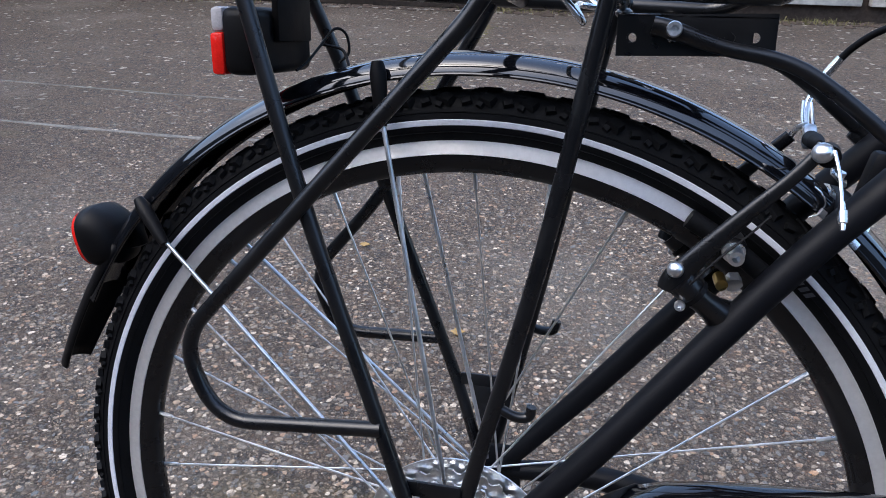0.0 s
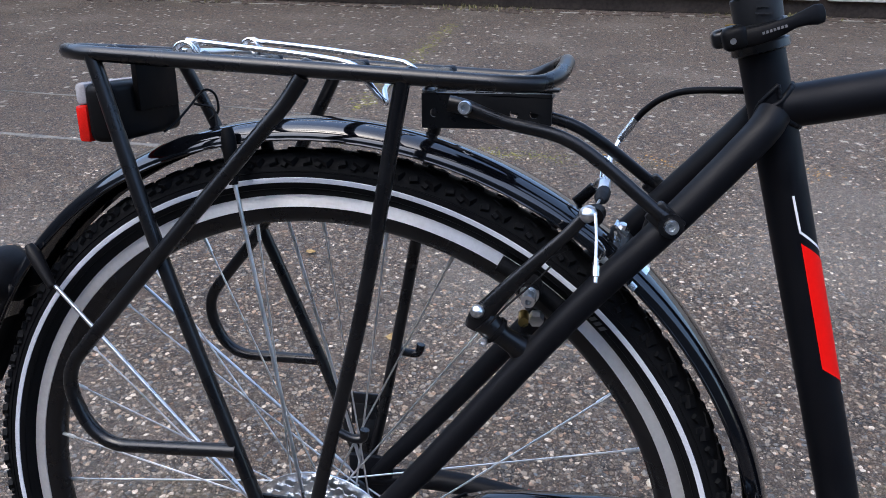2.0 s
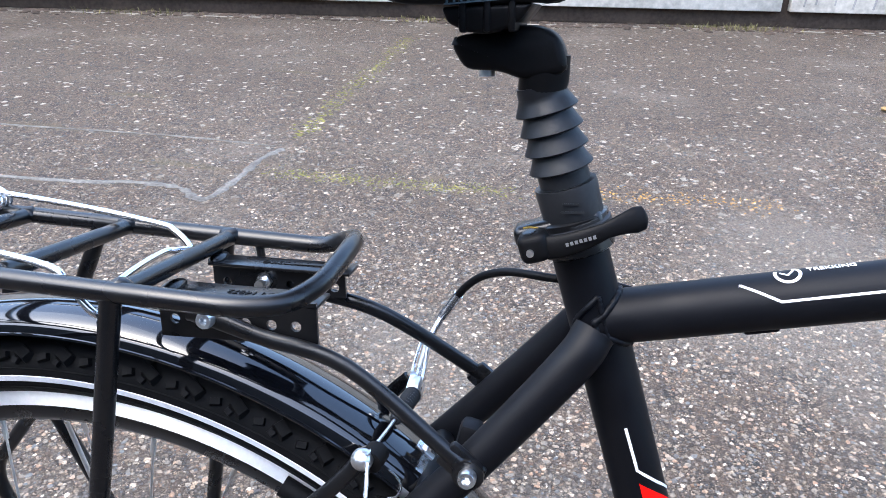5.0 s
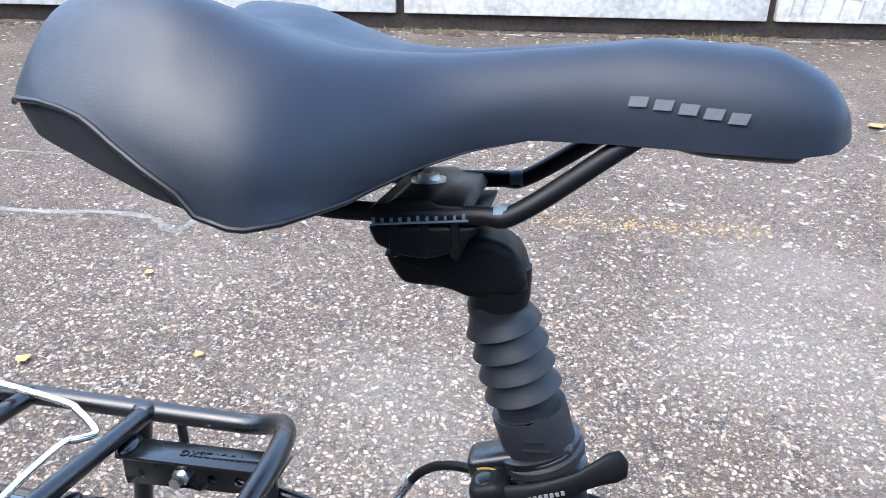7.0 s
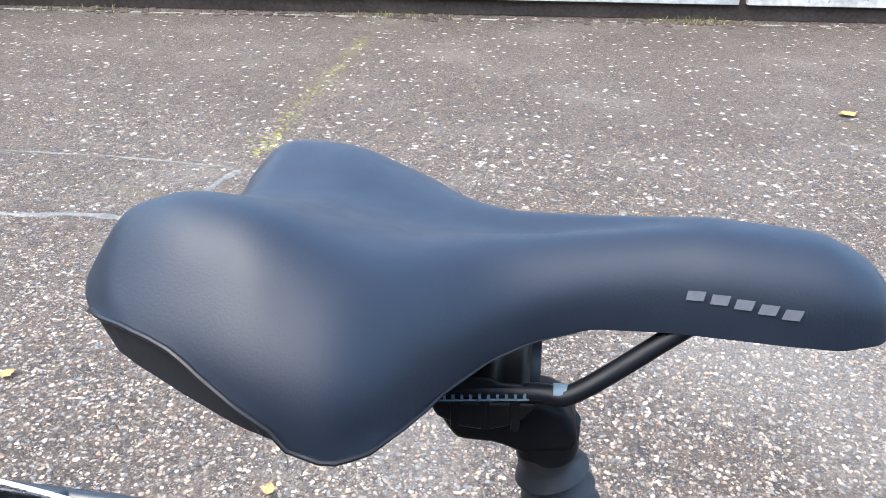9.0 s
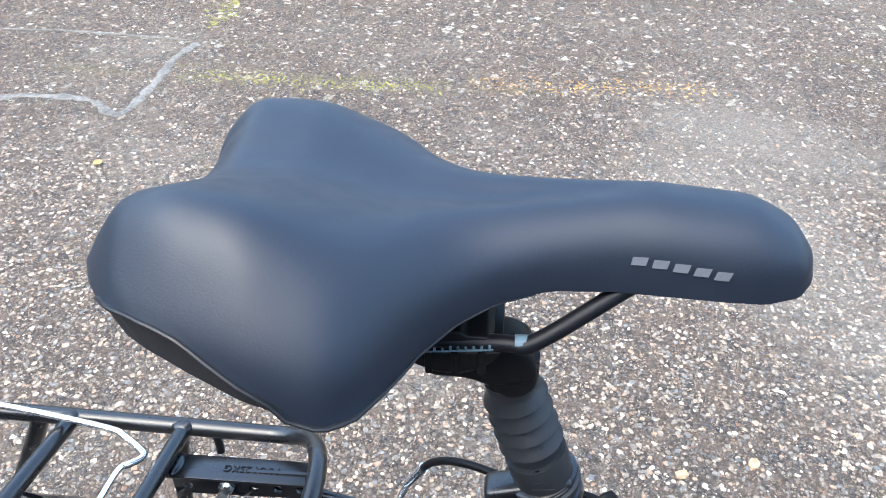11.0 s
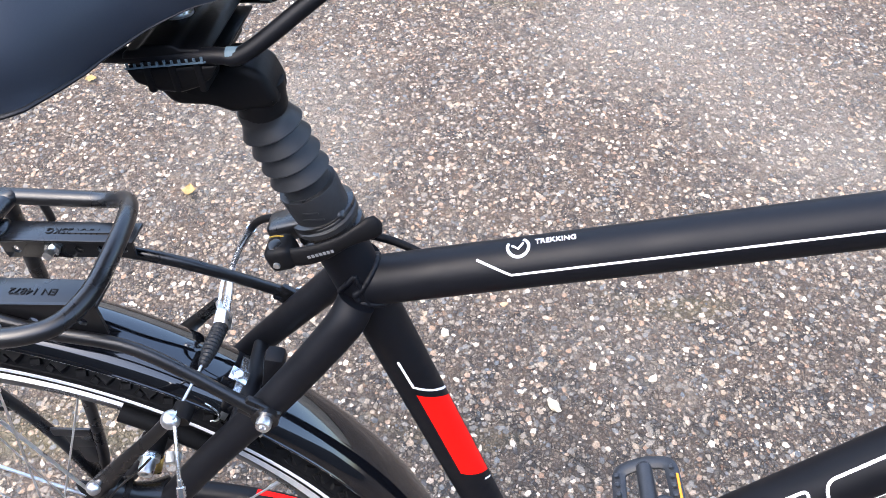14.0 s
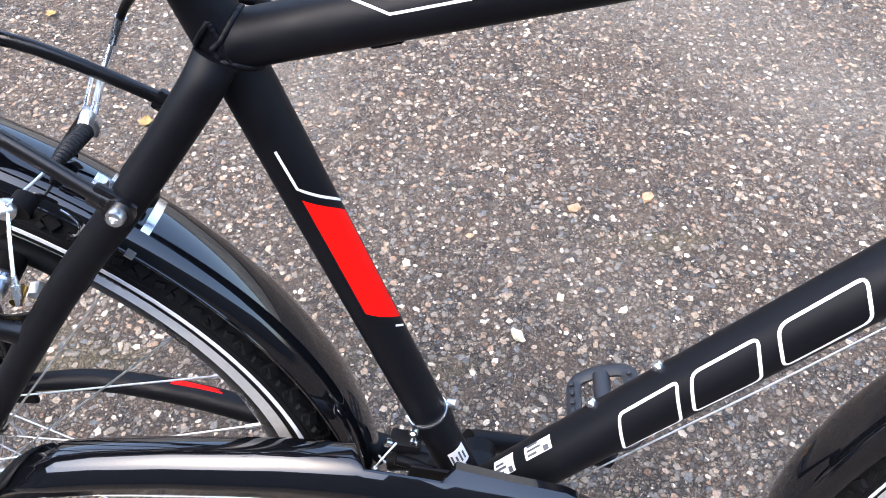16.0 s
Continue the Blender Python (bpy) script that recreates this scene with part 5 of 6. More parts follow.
# ---- saddle ----
XR, XN = 0.1460, 0.4232
def mid(x):
    return -0.0102 + (x - 0.2) * 0.0201
def saddle_point(u, s):
    """u from tail to nose, s from the far lower edge (-1) over the top to the near one (1)."""
    notch = 0.0212 * math.exp(-(s / 0.22) ** 2)
    flank = 0.0377 * max(0.0, abs(s) - 0.62) ** 1.3 / 0.28
    xr = XR + notch + flank + (0.0186 if s < 0 else 0.0) * min(1, abs(s) * 4)
    x = xr + (XN - xr) * u
    w = float(np.interp(x, [0.1375, 0.145, 0.155, 0.170, 0.185, 0.20, 0.22, 0.245, 0.255, 0.263, 0.272, 0.286, 0.30, 0.32, 0.345, 0.385, 0.402, 0.414, 0.4205, 0.4232], [0.037, 0.0522, 0.0648, 0.0782, 0.0847, 0.0891, 0.0936, 0.0932, 0.0880, 0.0751, 0.0577, 0.0429, 0.0349, 0.0285, 0.0244, 0.0236, 0.0222, 0.0186, 0.0115, 0.0]))
    w *= 0.9111 if s < 0 else 1.0
    top = float(np.interp(x, [0.1375, 0.145, 0.155, 0.17, 0.19, 0.22, 0.26, 0.29, 0.36, 0.398, 0.414, 0.4232], [0.5981, 0.6091, 0.6162, 0.6219, 0.6270, 0.6265, 0.6145, 0.6115, 0.6125, 0.6078, 0.5990, 0.5840]))
    low = float(np.interp(x, [0.1375, 0.15, 0.165, 0.19, 0.215, 0.245, 0.268, 0.286, 0.30, 0.32, 0.36, 0.40, 0.414, 0.4232], [0.6026, 0.6009, 0.5992, 0.5914, 0.5821, 0.5715, 0.5729, 0.5788, 0.5825, 0.5850, 0.5814, 0.5777, 0.5788, 0.5835]))
    end = min(1.0, (u / 0.07)) ** 0.5 if u < 0.07 else 1.0
    a = s * radians(97)
    y = w * math.copysign(abs(math.sin(a)) ** 0.9178, a)
    body = max(0.0, math.cos(a)) ** 0.7578 if math.cos(a) > 0 else 0.0
    z = low + (top - low) * body * (0.35 + 0.65 * end)
    z += math.exp(-((x - 0.195) / 0.055) ** 2) * (0.0165 if s > 0 else 0.0100) * math.exp(-((abs(s) - 0.42) / 0.2) ** 2) * end
    z -= 0.0070 * math.exp(-(s / 0.14) ** 2) * float(np.interp(x, [0.16, 0.19, 0.30, 0.36], [1, 1, 0.8, 0])) * end
    if math.cos(a) < 0:
        z -= 0.0035 * abs(s)
    return Vector((x, mid(x) - y, z))
def seam_at(u):
    """Where the padding ends and the hard shell begins, as s."""
    return float(np.interp(u, [0.0, 0.10, 0.14, 0.16, 0.18, 0.20, 0.225, 0.25, 0.32, 0.45, 0.62, 0.68, 1.0], [0.815, 0.82, 0.825, 0.865, 0.888, 0.908, 0.928, 0.947, 0.965, 0.975, 0.975, 0.945, 0.94]))
NU, NS = 72, 56
def along(i):
    v = i / NU
    return 0.55 * v + 0.45 * (1 - math.cos(math.pi * v)) / 2
bm = bmesh.new()
rows = [[bm.verts.new(saddle_point(along(i), (-1 + 2 * k / NS) * seam_at(along(i)))) for k in range(NS + 1)] for i in range(NU + 1)]
for r0, r1 in zip(rows, rows[1:]):
    for k in range(NS):
        bm.faces.new((r0[k], r0[k + 1], r1[k + 1], r1[k]))
bmesh.ops.remove_doubles(bm, verts=bm.verts, dist=0.00005)
for _ in range(4):
    bmesh.ops.smooth_vert(bm, verts=[v for v in bm.verts if not v.is_boundary], factor=0.5, use_axis_x=True, use_axis_y=True, use_axis_z=True)
saddle = part("saddle", bm, VINYL, bike, "dark grey padded vinyl saddle")
# hard shell below the seam, set in a little, closed beneath
bm = bmesh.new()
rows = []
for i in range(NU - 1):
    u = along(i)
    sp = seam_at(u) - 0.01
    near, far = [], []
    for k, inset in enumerate((0.0, 0.0016, 0.0018, 0.0020, 0.0030)):
        s = sp + (1 - sp) * max(0, k - 1) / 3 if k else sp
        for lst, sg in ((near, 1), (far, -1)):
            p = saddle_point(u, sg * s)
            c = Vector((p.x, mid(p.x), p.z + 0.004 if k < 4 else p.z))
            lst.append(p + (c - p).normalized() * min(inset, 0.3 * (c - p).length))
    deep = [Vector((p.x, mid(p.x) + (p.y - mid(p.x)) * 0.6, p.z + 0.006)) for p in (near[-1], far[-1])]
    rows.append([bm.verts.new(p) for p in near + [deep[0], deep[1]] + far[::-1]])
for r0, r1 in zip(rows, rows[1:]):
    for k in range(len(r0) - 1):
        bm.faces.new((r0[k], r0[k + 1], r1[k + 1], r1[k]))
part("base_shell", bm, SHELL, saddle, "black moulded saddle base")
# lip of the shell under the nose
bm = bmesh.new()
rows = []
for x in np.linspace(0.352, 0.412, 16):
    f = math.sin(math.pi * min(1, (x - 0.350) / 0.030) / 2) * min(1.0, (0.4125 - x) / 0.008 + 0.05)
    w = float(np.interp(x, [0.35, 0.385, 0.405, 0.417], [0.020, 0.0195, 0.018, 0.013]))
    z = float(np.interp(x, [0.352, 0.36, 0.40, 0.4255], [0.5812, 0.5805, 0.5770, 0.5765]))
    rows.append([bm.verts.new((x, mid(x) + w * math.cos(t), z + 0.001 - 0.0085 * f * max(0.0, math.sin(t)) ** 0.6)) for t in np.linspace(0, math.pi, 13)])
for r0, r1 in zip(rows, rows[1:]):
    for k in range(12):
        bm.faces.new((r0[k], r0[k + 1], r1[k + 1], r1[k]))
part("nose_shell", bm, SHELL, saddle)
for sg in (1, -1):
    line = []
    for i in range(0, 40):
        u = along(i)
        p = saddle_point(u, sg * seam_at(u))
        line.append(p + Vector((p.x * 0, p.y - mid(p.x), 0)).normalized() * 0.0002)
    part("piping", sweep(bmesh.new(), line, [0.0010 * min(1, (39 - i) / 16 + 0.1) for i in range(40)], 8), SHELL, saddle, "raised piping along the seam")
for s in (-1, 1):
    y = mid(0.3) + s * 0.0275
    part("saddle_rail", tube([(0.195, y * 0.8, 0.586), (0.220, y, 0.5680), (0.240, y, 0.5575), (0.262, y, 0.5552), (0.302, y, 0.5548), (0.316, y, 0.5565), (0.3535, y * 0.74, 0.5805), (0.372, y * 0.6, 0.588)], 0.0036, 14), FRAME, saddle, "black steel saddle rail")
    for x in (0.3075,):
        part("scale_mark", rod((x, y, 0.5549), (x + 0.0055, y, 0.5551), 0.00368, 14), BLUEPRINT, saddle)
bm = bmesh.new()
for i in range(5):
    quad = []
    for du, ds in ((0.009, 0.0), (0.0305, 0.0), (0.0215, 0.062), (0.0, 0.062)):
        u, s = 0.7205 + 0.0280 * i + du, 0.732 + 0.0135 * i + ds
        p = saddle_point(u, s)
        nrm = (saddle_point(u, s + 0.01) - p).cross(saddle_point(u + 0.01, s) - p).normalized()
        quad.append(p + nrm * (0.0008 if nrm.y < 0 else -0.0008))
    bm = bmesh.new()
    bm.faces.new([bm.verts.new(p) for p in quad])
    part("printed_bar", bm, GREYPRINT, saddle, "", False)

# the saddle sits slightly turned towards the near side on its clamp
pivot = Vector((0.28, -0.0086, 0.59))
turn = Matrix(((1.0099, 0, 0), (-0.0631, 1.0404, 0), (0.0167, 0.0226, 0.9777)))
shift = Matrix.Translation(pivot + Vector((-0.0007, -0.0065, -0.0027))) @ turn.to_4x4() @ Matrix.Translation(-pivot)
for ob in (saddle, *saddle.children_recursive):
    ob.data.transform(shift)

# ---- chain guard, cranks and pedal ----
bm = bmesh.new()
rows = []
SECTION = ((-0.040, -0.012), (-0.0415, -0.004), (-0.046, -0.0005), (-0.054, 0.0008), (-0.063, -0.0015), (-0.0700, -0.0070), (-0.0735, -0.0130), (-0.0750, -0.0150), (-0.0765, -0.0260))
for x, zt, deep in ((0.140, 0.0800, 1), (0.152, 0.0875, 1), (0.18, 0.0920, 1), (0.238, 0.0975, 1), (0.323, 0.1000, 1.1), (0.372, 0.0970, 1.25), (0.382, 0.0950, 1.3), (0.41, 0.0890, 1.5), (0.436, 0.0830, 1.7), (0.446, 0.0800, 1.9), (0.484, 0.0660, 2.3), (0.526, 0.053, 2.4), (0.556, 0.03, 2.2), (0.572, 0.0, 2), (0.575, -0.03, 2)):
    open_ = 0.375 < x < 0.44
    rows.append([bm.verts.new((x - (0.005 * k if x < 0.145 else 0.0), -0.0625 - 0.0006 * k if open_ and k < 5 else y, zt + (-0.0020 if open_ and k < 5 else dz) * deep)) for k, (y, dz) in enumerate(SECTION)])
for r0, r1 in zip(rows, rows[1:]):
    for k in range(len(SECTION) - 1):
        bm.faces.new((r0[k], r0[k + 1], r1[k + 1], r1[k]))
cap_pts = [v.co.copy() for v in rows[0]]
chain_guard = part("chain_guard", bm, GLOSS, bike, "glossy black plastic chain guard")
chain_guard.modifiers.new("thick", "SOLIDIFY").thickness = 0.0018
bm = bmesh.new()
outer = [bm.verts.new(p + Vector((0.002, -0.0008, 0.0008))) for p in cap_pts]
inner = [bm.verts.new(p + Vector((-0.012 - 0.0012 * k, 0.002, -0.010 - 0.0005 * k))) for k, p in enumerate(cap_pts)]
for k in range(len(outer) - 1):
    bm.faces.new((outer[k], outer[k + 1], inner[k + 1], inner[k]))
part("end_piece", bm, PLASTIC, chain_guard, "matte black end of the chain guard").modifiers.new("thick", "SOLIDIFY").thickness = 0.0018
part("chainring", revolve([(0.088, -0.049), (0.088, -0.045), (0.05, -0.045), (0.05, -0.049)], 64), STEEL, bike).location = (0.455, 0, -0.052)
bm = bmesh.new()
for i in range(30):
    x = 0.01 + 0.44 * i / 29
    z = 0.044 + (0.037 - 0.044) * i / 29
    block((0.0105, 0.0062, 0.0075), Matrix.Translation((x, -0.0475, z)), 0.002, bm, 1)
part("chain", bm, STEEL, bike, "steel roller chain")["kind"] = "stuff"
crank = part("far_crank", tube([(0.447, 0.056, -0.050), (0.462, 0.062, -0.056), (0.52, 0.072, -0.076), (0.588, 0.080, -0.106)], resampled([0.017, 0.014, 0.010, 0.011], 19), 18, flat=0.7), FRAME, bike, "black crank arm")
part("bottom_bracket_cup", rod((0.455, 0.034, -0.052), (0.455, 0.052, -0.052), 0.019, 24), PLASTIC, crank)
pedal = part("far_pedal", sweep(bmesh.new(), [(0, -0.055, 0), (0, -0.040, 0), (0, 0.0, 0), (0, 0.046, 0), (0, 0.050, 0)], [0.0085, 0.0105, 0.0100, 0.0095, 0.006], 18), PEDAL, bike, "dark plastic cage pedal with amber reflector")
pedal.matrix_basis = pose(0.588, 0.141, -0.106, 0, -21, 0)
cage = fillet([(0, -0.046, 0), (0.031, -0.044, 0), (0.033, 0.0, 0), (0.031, 0.046, 0), (0, 0.052, 0), (-0.031, 0.046, 0), (-0.033, 0.0, 0), (-0.031, -0.044, 0), (-0.001, -0.046, 0)], 0.012, 5)
part("pedal_cage", sweep(bmesh.new(), cage, 0.0085, 10, flat=0.55, side=(0, 0, 1)), PEDAL, pedal)
for x in (-0.032, 0.032):
    bm = bmesh.new()
    for i in range(7):
        block((0.006, 0.006, 0.004), Matrix.Translation((x, -0.036 + i * 0.012, 0.0075)), 0.001, bm, 1)
    part("grip_teeth", bm, PEDAL, pedal)
    if x > 0:
        part("reflector", block((0.003, 0.040, 0.011), Matrix.Translation((x * 1.16, 0.008, 0)), 0.001), ORANGE, pedal, "amber reflector")
for sg in (-1, 1):
    part("pedal_web", tube([(sg * 0.004, -0.004, 0), (sg * 0.016, 0.001, 0), (sg * 0.030, -0.006, 0)], 0.0052, 10), PEDAL, pedal)
# front mech on the seat tube foot
mech = part("front_mech", sweep(bmesh.new(), [st_at(0.0640), st_at(0.0645), st_at(0.0800), st_at(0.0805)], [RS + 0.0002, RS + 0.0012, RS + 0.0012, RS + 0.0002], 40), FRAME, bike, "black front derailleur on the seat tube")
part("band_edge", sweep(bmesh.new(), [st_at(0.0808), st_at(0.0816)], RS + 0.0010, 40), STEEL, mech, "thin bright band edge")
part("band_bolt", rod(st_at(0.083) + Vector((0.016, 0.006, 0)), st_at(0.083) + Vector((0.023, 0.004, 0.002)), 0.0036, 12), STEEL, mech)
part("mech_body", tube([(0.3930, -0.034, 0.0570), (0.4080, -0.034, 0.0600), (0.4220, -0.034, 0.0570)], resampled([0.0070, 0.0082, 0.0072], 13), 16), PLASTIC, mech)
part("mech_link", block((0.024, 0.016, 0.012), Matrix.Translation((0.4060, -0.026, 0.0720)) @ pose(0, 0, 0, 0, 12, 0), 0.003), PLASTIC, mech)
part("mech_link", tube([(0.4000, -0.040, 0.0700), (0.4140, -0.041, 0.0650), (0.4260, -0.042, 0.0560)], 0.0042, 12), PLASTIC, mech)
part("mech_cage", block((0.062, 0.003, 0.018), Matrix.Translation((0.440, -0.046, 0.0560)) @ pose(0, 0, 0, 0, 14, 0), 0.001), PLASTIC, mech)
part("clamp_plate", block((0.0065, 0.005, 0.007), Matrix.Translation((0.3945, -0.031, 0.0770)) @ pose(0, 0, 0, 0, 30, 0), 0.0012), CHROME, mech, "bright cable clamp plate")
for x, z in ((0.4139, 0.0893), (0.4128, 0.0750)):
    bolt("limit_screw", (x, -0.0280, z), (-0.1, -1, 0.4), 0.0036, 0.0045, mech, CHROME)
for x, z in ((0.4230, 0.0640), (0.4300, 0.0650)):
    dome("pivot_pin", (x, -0.0430, z - 0.004), (0, -1, 0.4), 0.0022, 0.002, mech, CHROME)
part("mech_cable", tube([(0.4011, -0.035, 0.0834), (0.3970, -0.040, 0.0820), (0.3915, -0.046, 0.0790), (0.3862, -0.050, 0.0740)], 0.0009, 8), STEEL, mech)
part("mech_cable", tube([(0.3850, -0.030, 0.0580), (0.3900, -0.036, 0.0600), (0.3960, -0.037, 0.0590), (0.3990, -0.036, 0.0530)], 0.0008, 8), STEEL, mech)
part("cable_cap", rod((0.3862, -0.050, 0.0740), (0.3815, -0.050, 0.0620), 0.0019, 10), CHROME, mech)
# small printed label at the foot of the seat tube
decal("sticker", ST_A, ST_B, RS, [((st_t(0.0215), g), (st_t(0.0425), g)) for g in range(15, 76, 6)], WHITE, frame_ob, 0.0004)
for j in range(4):
    bm = bmesh.new()
    aa = radians(22 + j * 13) * RS
    stroke(bm, ST_A, ST_B, RS, [(st_t(0.026), aa), (st_t(0.0385 - 0.003 * (j % 2)), aa)], 0.0016, 0.0006)
    part("printed_bar", bm, GREYPRINT, frame_ob)

# ---- loose and grown things on the ground ----
rng = random.Random(7)


def stone_field(name, x0, x1, y0, y1, count, lo, hi, label):
    """Rounded aggregate stones, half sunk in the binder."""
    base = bmesh.new()
    bmesh.ops.create_icosphere(base, subdivisions=1, radius=1.0)
    bv = [v.co.copy() for v in base.verts]
    bf = [[v.index for v in f.verts] for f in base.faces]
    base.free()
    verts, faces = [], []
    for _ in range(count):
        x, y = rng.uniform(x0, x1) + rng.gauss(0, 0.14), rng.uniform(y0, y1) + rng.gauss(0, 0.10)
        r = lo + (hi - lo) * rng.random() ** 2.2
        sx, sy, sz = r * rng.uniform(0.75, 1.25), r * rng.uniform(0.7, 1.1), r * rng.uniform(0.18, 0.34)
        a = rng.uniform(0, 6.28)
        ca, sa = math.cos(a), math.sin(a)
        k = len(verts)
        jit = [rng.uniform(0.68, 1.22) for _ in range(7)]
        for i, v in enumerate(bv):
            q = jit[i % 7]
            px_, py_, pz_ = v.x * sx * q, v.y * sy * q, v.z * sz
            verts.append((x + px_ * ca - py_ * sa, y + px_ * sa + py_ * ca, pz_ - sz * 0.25))
        faces += [[k + i for i in f] for f in bf]
    me = bpy.data.meshes.new(name)
    me.from_pydata(verts, [], faces)
    me.materials.append(STONE)
    ob = new(name, me)
    return tagged(ob, label, "stones", kind="stuff")


stone_field("aggregate_stones", -1.5, 1.9, -0.1, 1.6, 48000, 0.0019, 0.0070, "small rounded stones exposed in the worn asphalt")
stone_field("middle_aggregate_stones", -2.0, 2.6, 1.55, 2.9, 20000, 0.0022, 0.0080, "small stones exposed in the worn asphalt further off")
stone_field("far_aggregate_stones", -3.0, 3.2, 2.6, 4.7, 8000, 0.003, 0.011, "pale stones exposed in the worn asphalt")


def ribbon(name, pts, width, mat, label, z=0.004):
    bm = bmesh.new()
    P = curve_points([(x, y, 0) for x, y in pts], 10)
    rows = []
    for i, p in enumerate(P):
        d = (P[min(i + 1, len(P) - 1)] - P[max(i - 1, 0)]).normalized()
        w = width * rng.uniform(0.35, 1.3)
        o = Vector((-d.y, d.x, 0))
        rows.append([bm.verts.new(p + o * w * k + Vector((0, 0, z * h))) for k, h in ((-1, 0.1), (-0.5, 1), (0.5, 1), (1, 0.1))])
    for a, b in zip(rows, rows[1:]):
        for k in range(3):
            bm.faces.new((a[k], a[k + 1], b[k + 1], b[k]))
    return tagged(link(name, bm, mat), label, "ground", kind="structure")


ribbon("crack_seal", [(-2.6, 1.78), (-1.51, 1.815), (-1.24, 1.860), (-1.05, 1.852), (-0.955, 1.785), (-0.906, 1.795), (-0.891, 1.985), (-0.896, 2.180), (-0.862, 2.312)], 0.017, SEALANT, "pale edge of a patched asphalt repair")
ribbon("patch_edge", [(-3.6, 2.30), (-2.06, 2.328), (-1.56, 2.347), (-1.24, 2.353), (-0.90, 2.330)], 0.006, SEALANT, "thin pale joint of a patched asphalt repair")

# moss and dirt along an old joint and along the wall
def tufts(name, a, b, count, spread, mat, label, size, high):
    bm = bmesh.new()
    for _ in range(count):
        t = rng.random()
        p = Vector(a).lerp(Vector(b), t) + Vector((rng.gauss(0, spread), rng.gauss(0, spread), 0))
        r = size * rng.uniform(0.4, 1.3)
        bmesh.ops.create_icosphere(bm, subdivisions=1, radius=1, matrix=Matrix.Translation(p) @ Matrix.Rotation(rng.uniform(0, 6), 4, "Z") @ Matrix.Diagonal((r, r * rng.uniform(0.5, 1), r * high, 1)))
    return tagged(link(name, bm, mat), label, "moss", kind="stuff")


tufts("moss_line", (-0.80, 2.065, 0), (0.05, 2.07, 0), 620, 0.03, MOSS, "thin green moss along an old joint", 0.0045, 0.25)
tufts("rust_stain_grit", (0.15, 2.12, 0), (0.95, 2.165, 0), 330, 0.032, RUST, "rust-brown grit along an old joint", 0.0045, 0.25)
tufts("far_moss", (-0.86, 2.45, 0), (-0.92, 4.6, 0), 420, 0.028, MOSS, "thin green moss in a joint of the yard", 0.0085, 0.2)


def wall_foot(t, off):
    return WALL_A + WALL_D * t + WALL_N * off


def grass(name, count):
    bm = bmesh.new()
    for _ in range(count):
        c = rng.choice((-0.92, -0.80, 1.14, 1.28, 1.2, -3.1, -5.2, 3.6))
        p = wall_foot(c + rng.gauss(0, 0.22), rng.uniform(-0.02, 0.14))
        h, a, w = rng.uniform(0.010, 0.042), rng.uniform(0, 6.28), rng.uniform(0.002, 0.005)
        d = Vector((math.cos(a), math.sin(a), 0))
        o = Vector((-d.y, d.x, 0)) * w
        m_ = p + d * h * 0.25 + Vector((0, 0, h * 0.7))
        tip = p + d * h * rng.uniform(0.5, 0.9) + Vector((0, 0, h))
        v = [bm.verts.new(q) for q in (p - o, p + o, m_ + o * 0.7, m_ - o * 0.7, tip)]
        bm.faces.new((v[0], v[1], v[2], v[3]))
        bm.faces.new((v[3], v[2], v[4]))
    return tagged(link(name, bm, GRASS), "sparse green weeds at the foot of the wall", "weeds", kind="stuff")


grass("wall_weeds", 700)
ribbon("gutter_edge", [tuple(wall_foot(-9 + k * 0.6, 0.085 + 0.012 * math.sin(k * 1.9)))[:2] for k in range(31)], 0.016, MORTAR, "pale mortar edge along the foot of the wall")
tufts("wall_dirt", tuple(wall_foot(-8, 0.06)), tuple(wall_foot(6, 0.06)), 900, 0.05, DARKJOINT, "dark soil and litter along the wall", 0.035, 0.35)


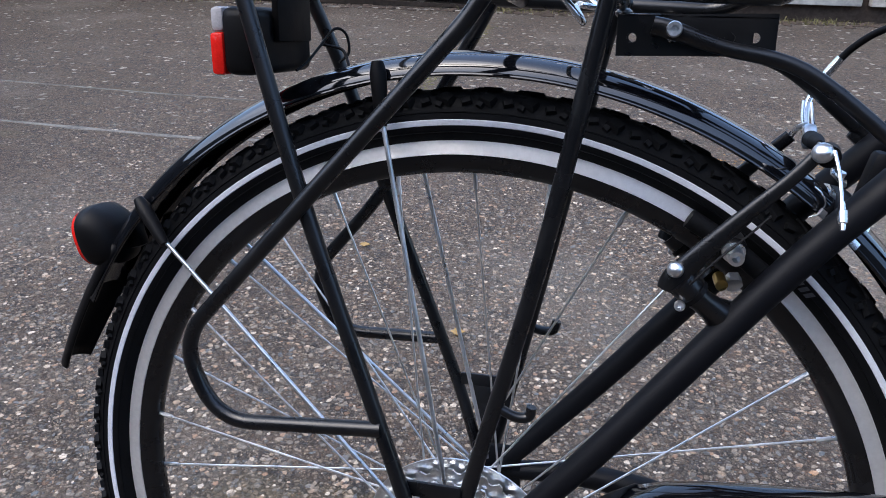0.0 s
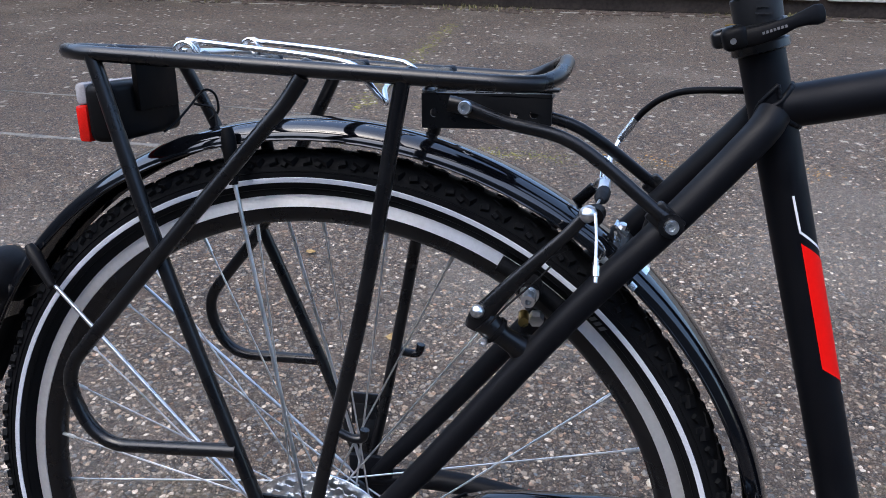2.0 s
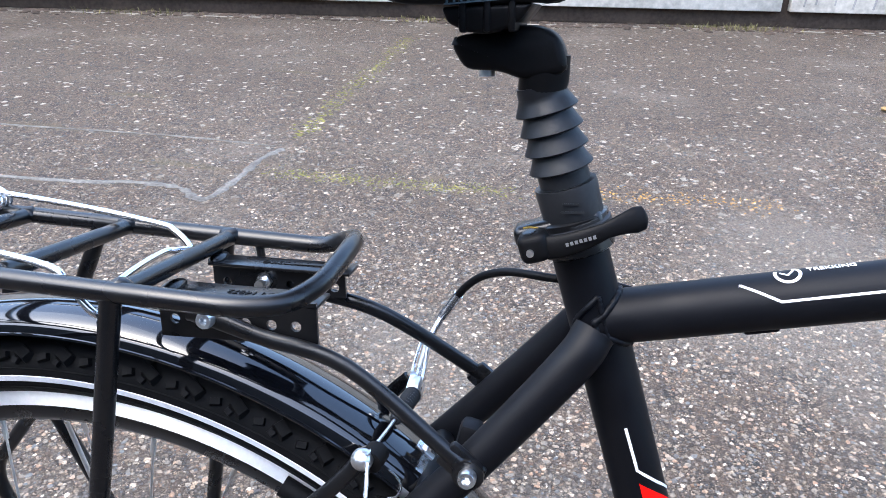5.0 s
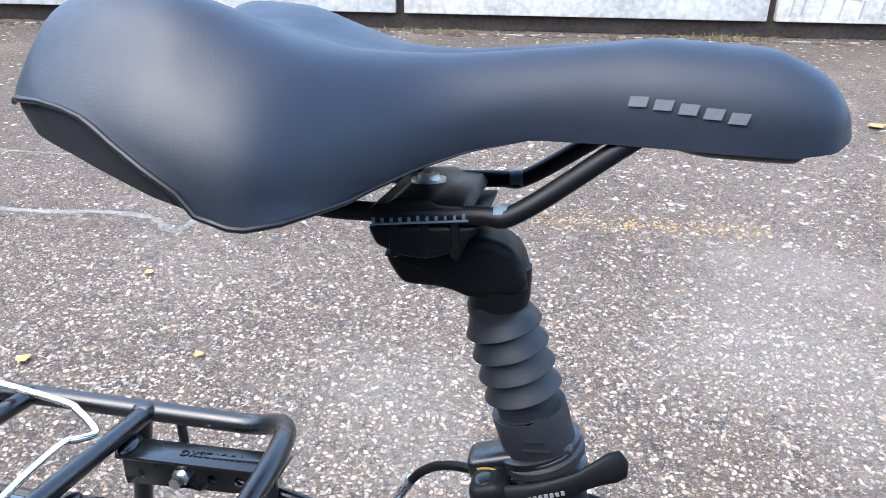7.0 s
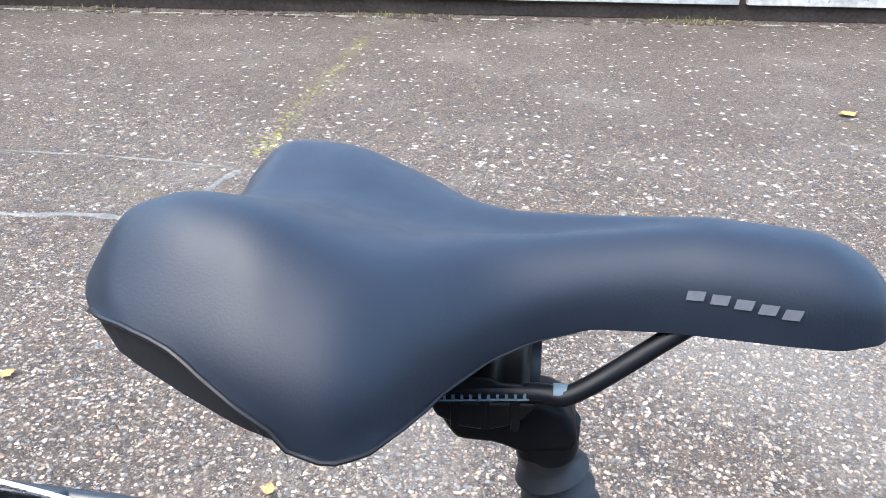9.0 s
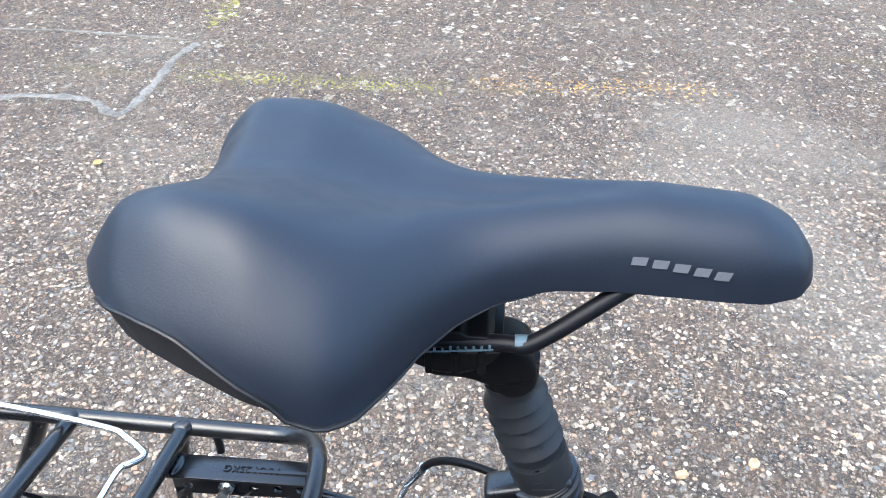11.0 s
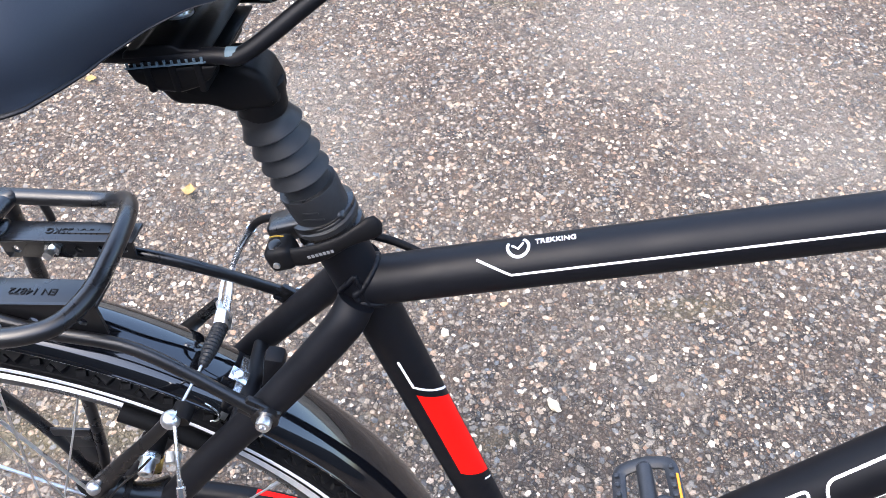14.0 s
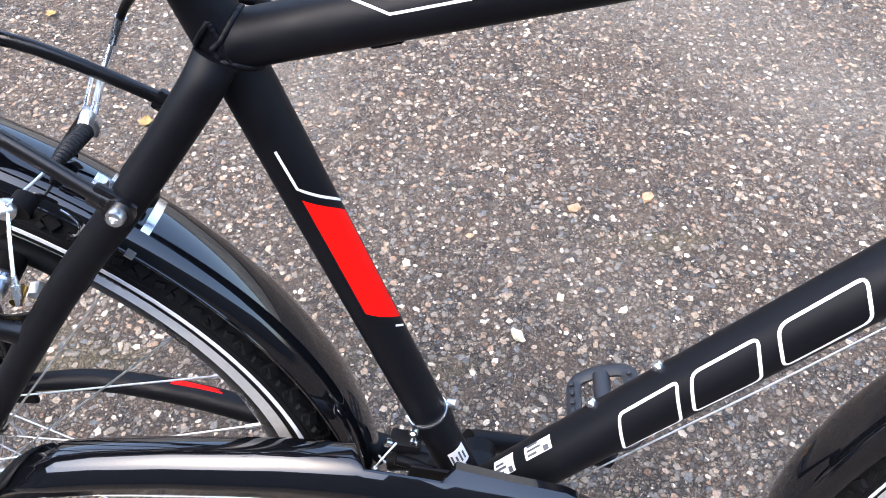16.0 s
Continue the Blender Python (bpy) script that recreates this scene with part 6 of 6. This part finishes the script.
def leaf(loc, size, turn):
    """A curled fallen leaf with a midrib."""
    bm = bmesh.new()
    rows = []
    for i in range(9):
        u = i / 8
        w = size * 0.42 * math.sin(math.pi * u ** 0.8) * (1 + 0.22 * math.sin(u * 17)) + 0.0004
        x = (u - 0.5) * size
        rows.append([bm.verts.new((x, w * v, 0.12 * size * (abs(v) ** 1.5) + 0.10 * size * (u - 0.5) ** 2 + 0.001)) for v in (-1, -0.5, 0, 0.5, 1)])
    for a, b in zip(rows, rows[1:]):
        for k in range(4):
            bm.faces.new((a[k], a[k + 1], b[k + 1], b[k]))
    ob = link("fallen_leaf", bm, LEAFM)
    ob.matrix_world = pose(loc[0], loc[1], 0.004, 0, 0, turn)
    ob.modifiers.new("thick", "SOLIDIFY").thickness = 0.0006
    return tagged(ob, "dry yellow-brown leaf lying on the asphalt", "leaf", "fallen leaves")


for x, y, size, turn in ((1.66, 3.475, 0.085, 20), (-0.909, 1.050, 0.036, 60), (-0.523, 1.149, 0.026, 10), (-0.850, 1.497, 0.030, 140), (-0.199, 0.813, 0.030, 100)):
    leaf((x, y), size, turn)


def pebble(loc, size, turn, mat, label):
    """A broken stone lying loose on the asphalt."""
    bm = bmesh.new()
    bmesh.ops.create_icosphere(bm, subdivisions=2, radius=size / 2)
    for v in bm.verts:
        k = 1 + 0.16 * math.sin(v.co.x * 900 + turn) + 0.12 * math.cos(v.co.y * 700 + 2 * turn)
        v.co = Vector((v.co.x * 1.25 * k, v.co.y * 0.85 * k, v.co.z * 0.5 * k))
    ob = link("loose_stone", bm, mat)
    ob.matrix_world = pose(loc[0], loc[1], size * 0.12, 0, 0, turn)
    return tagged(ob, label, "stone", "loose stones")


for x, y, size, turn, mat in ((0.751, 0.687, 0.022, 60, TANSTONE), (0.619, 0.651, 0.020, 20, TANSTONE), (0.521, 0.379, 0.021, 130, CREAMSTONE), (0.438, 0.574, 0.012, 15, TANSTONE), (0.589, 0.455, 0.014, 80, CREAMSTONE), (0.687, 0.438, 0.014, 40, CREAMSTONE), (0.336, 0.507, 0.016, 100, CREAMSTONE)):
    pebble((x, y), size, turn, mat, "tan broken stone lying loose on the asphalt" if mat is TANSTONE else "cream broken stone lying loose on the asphalt")
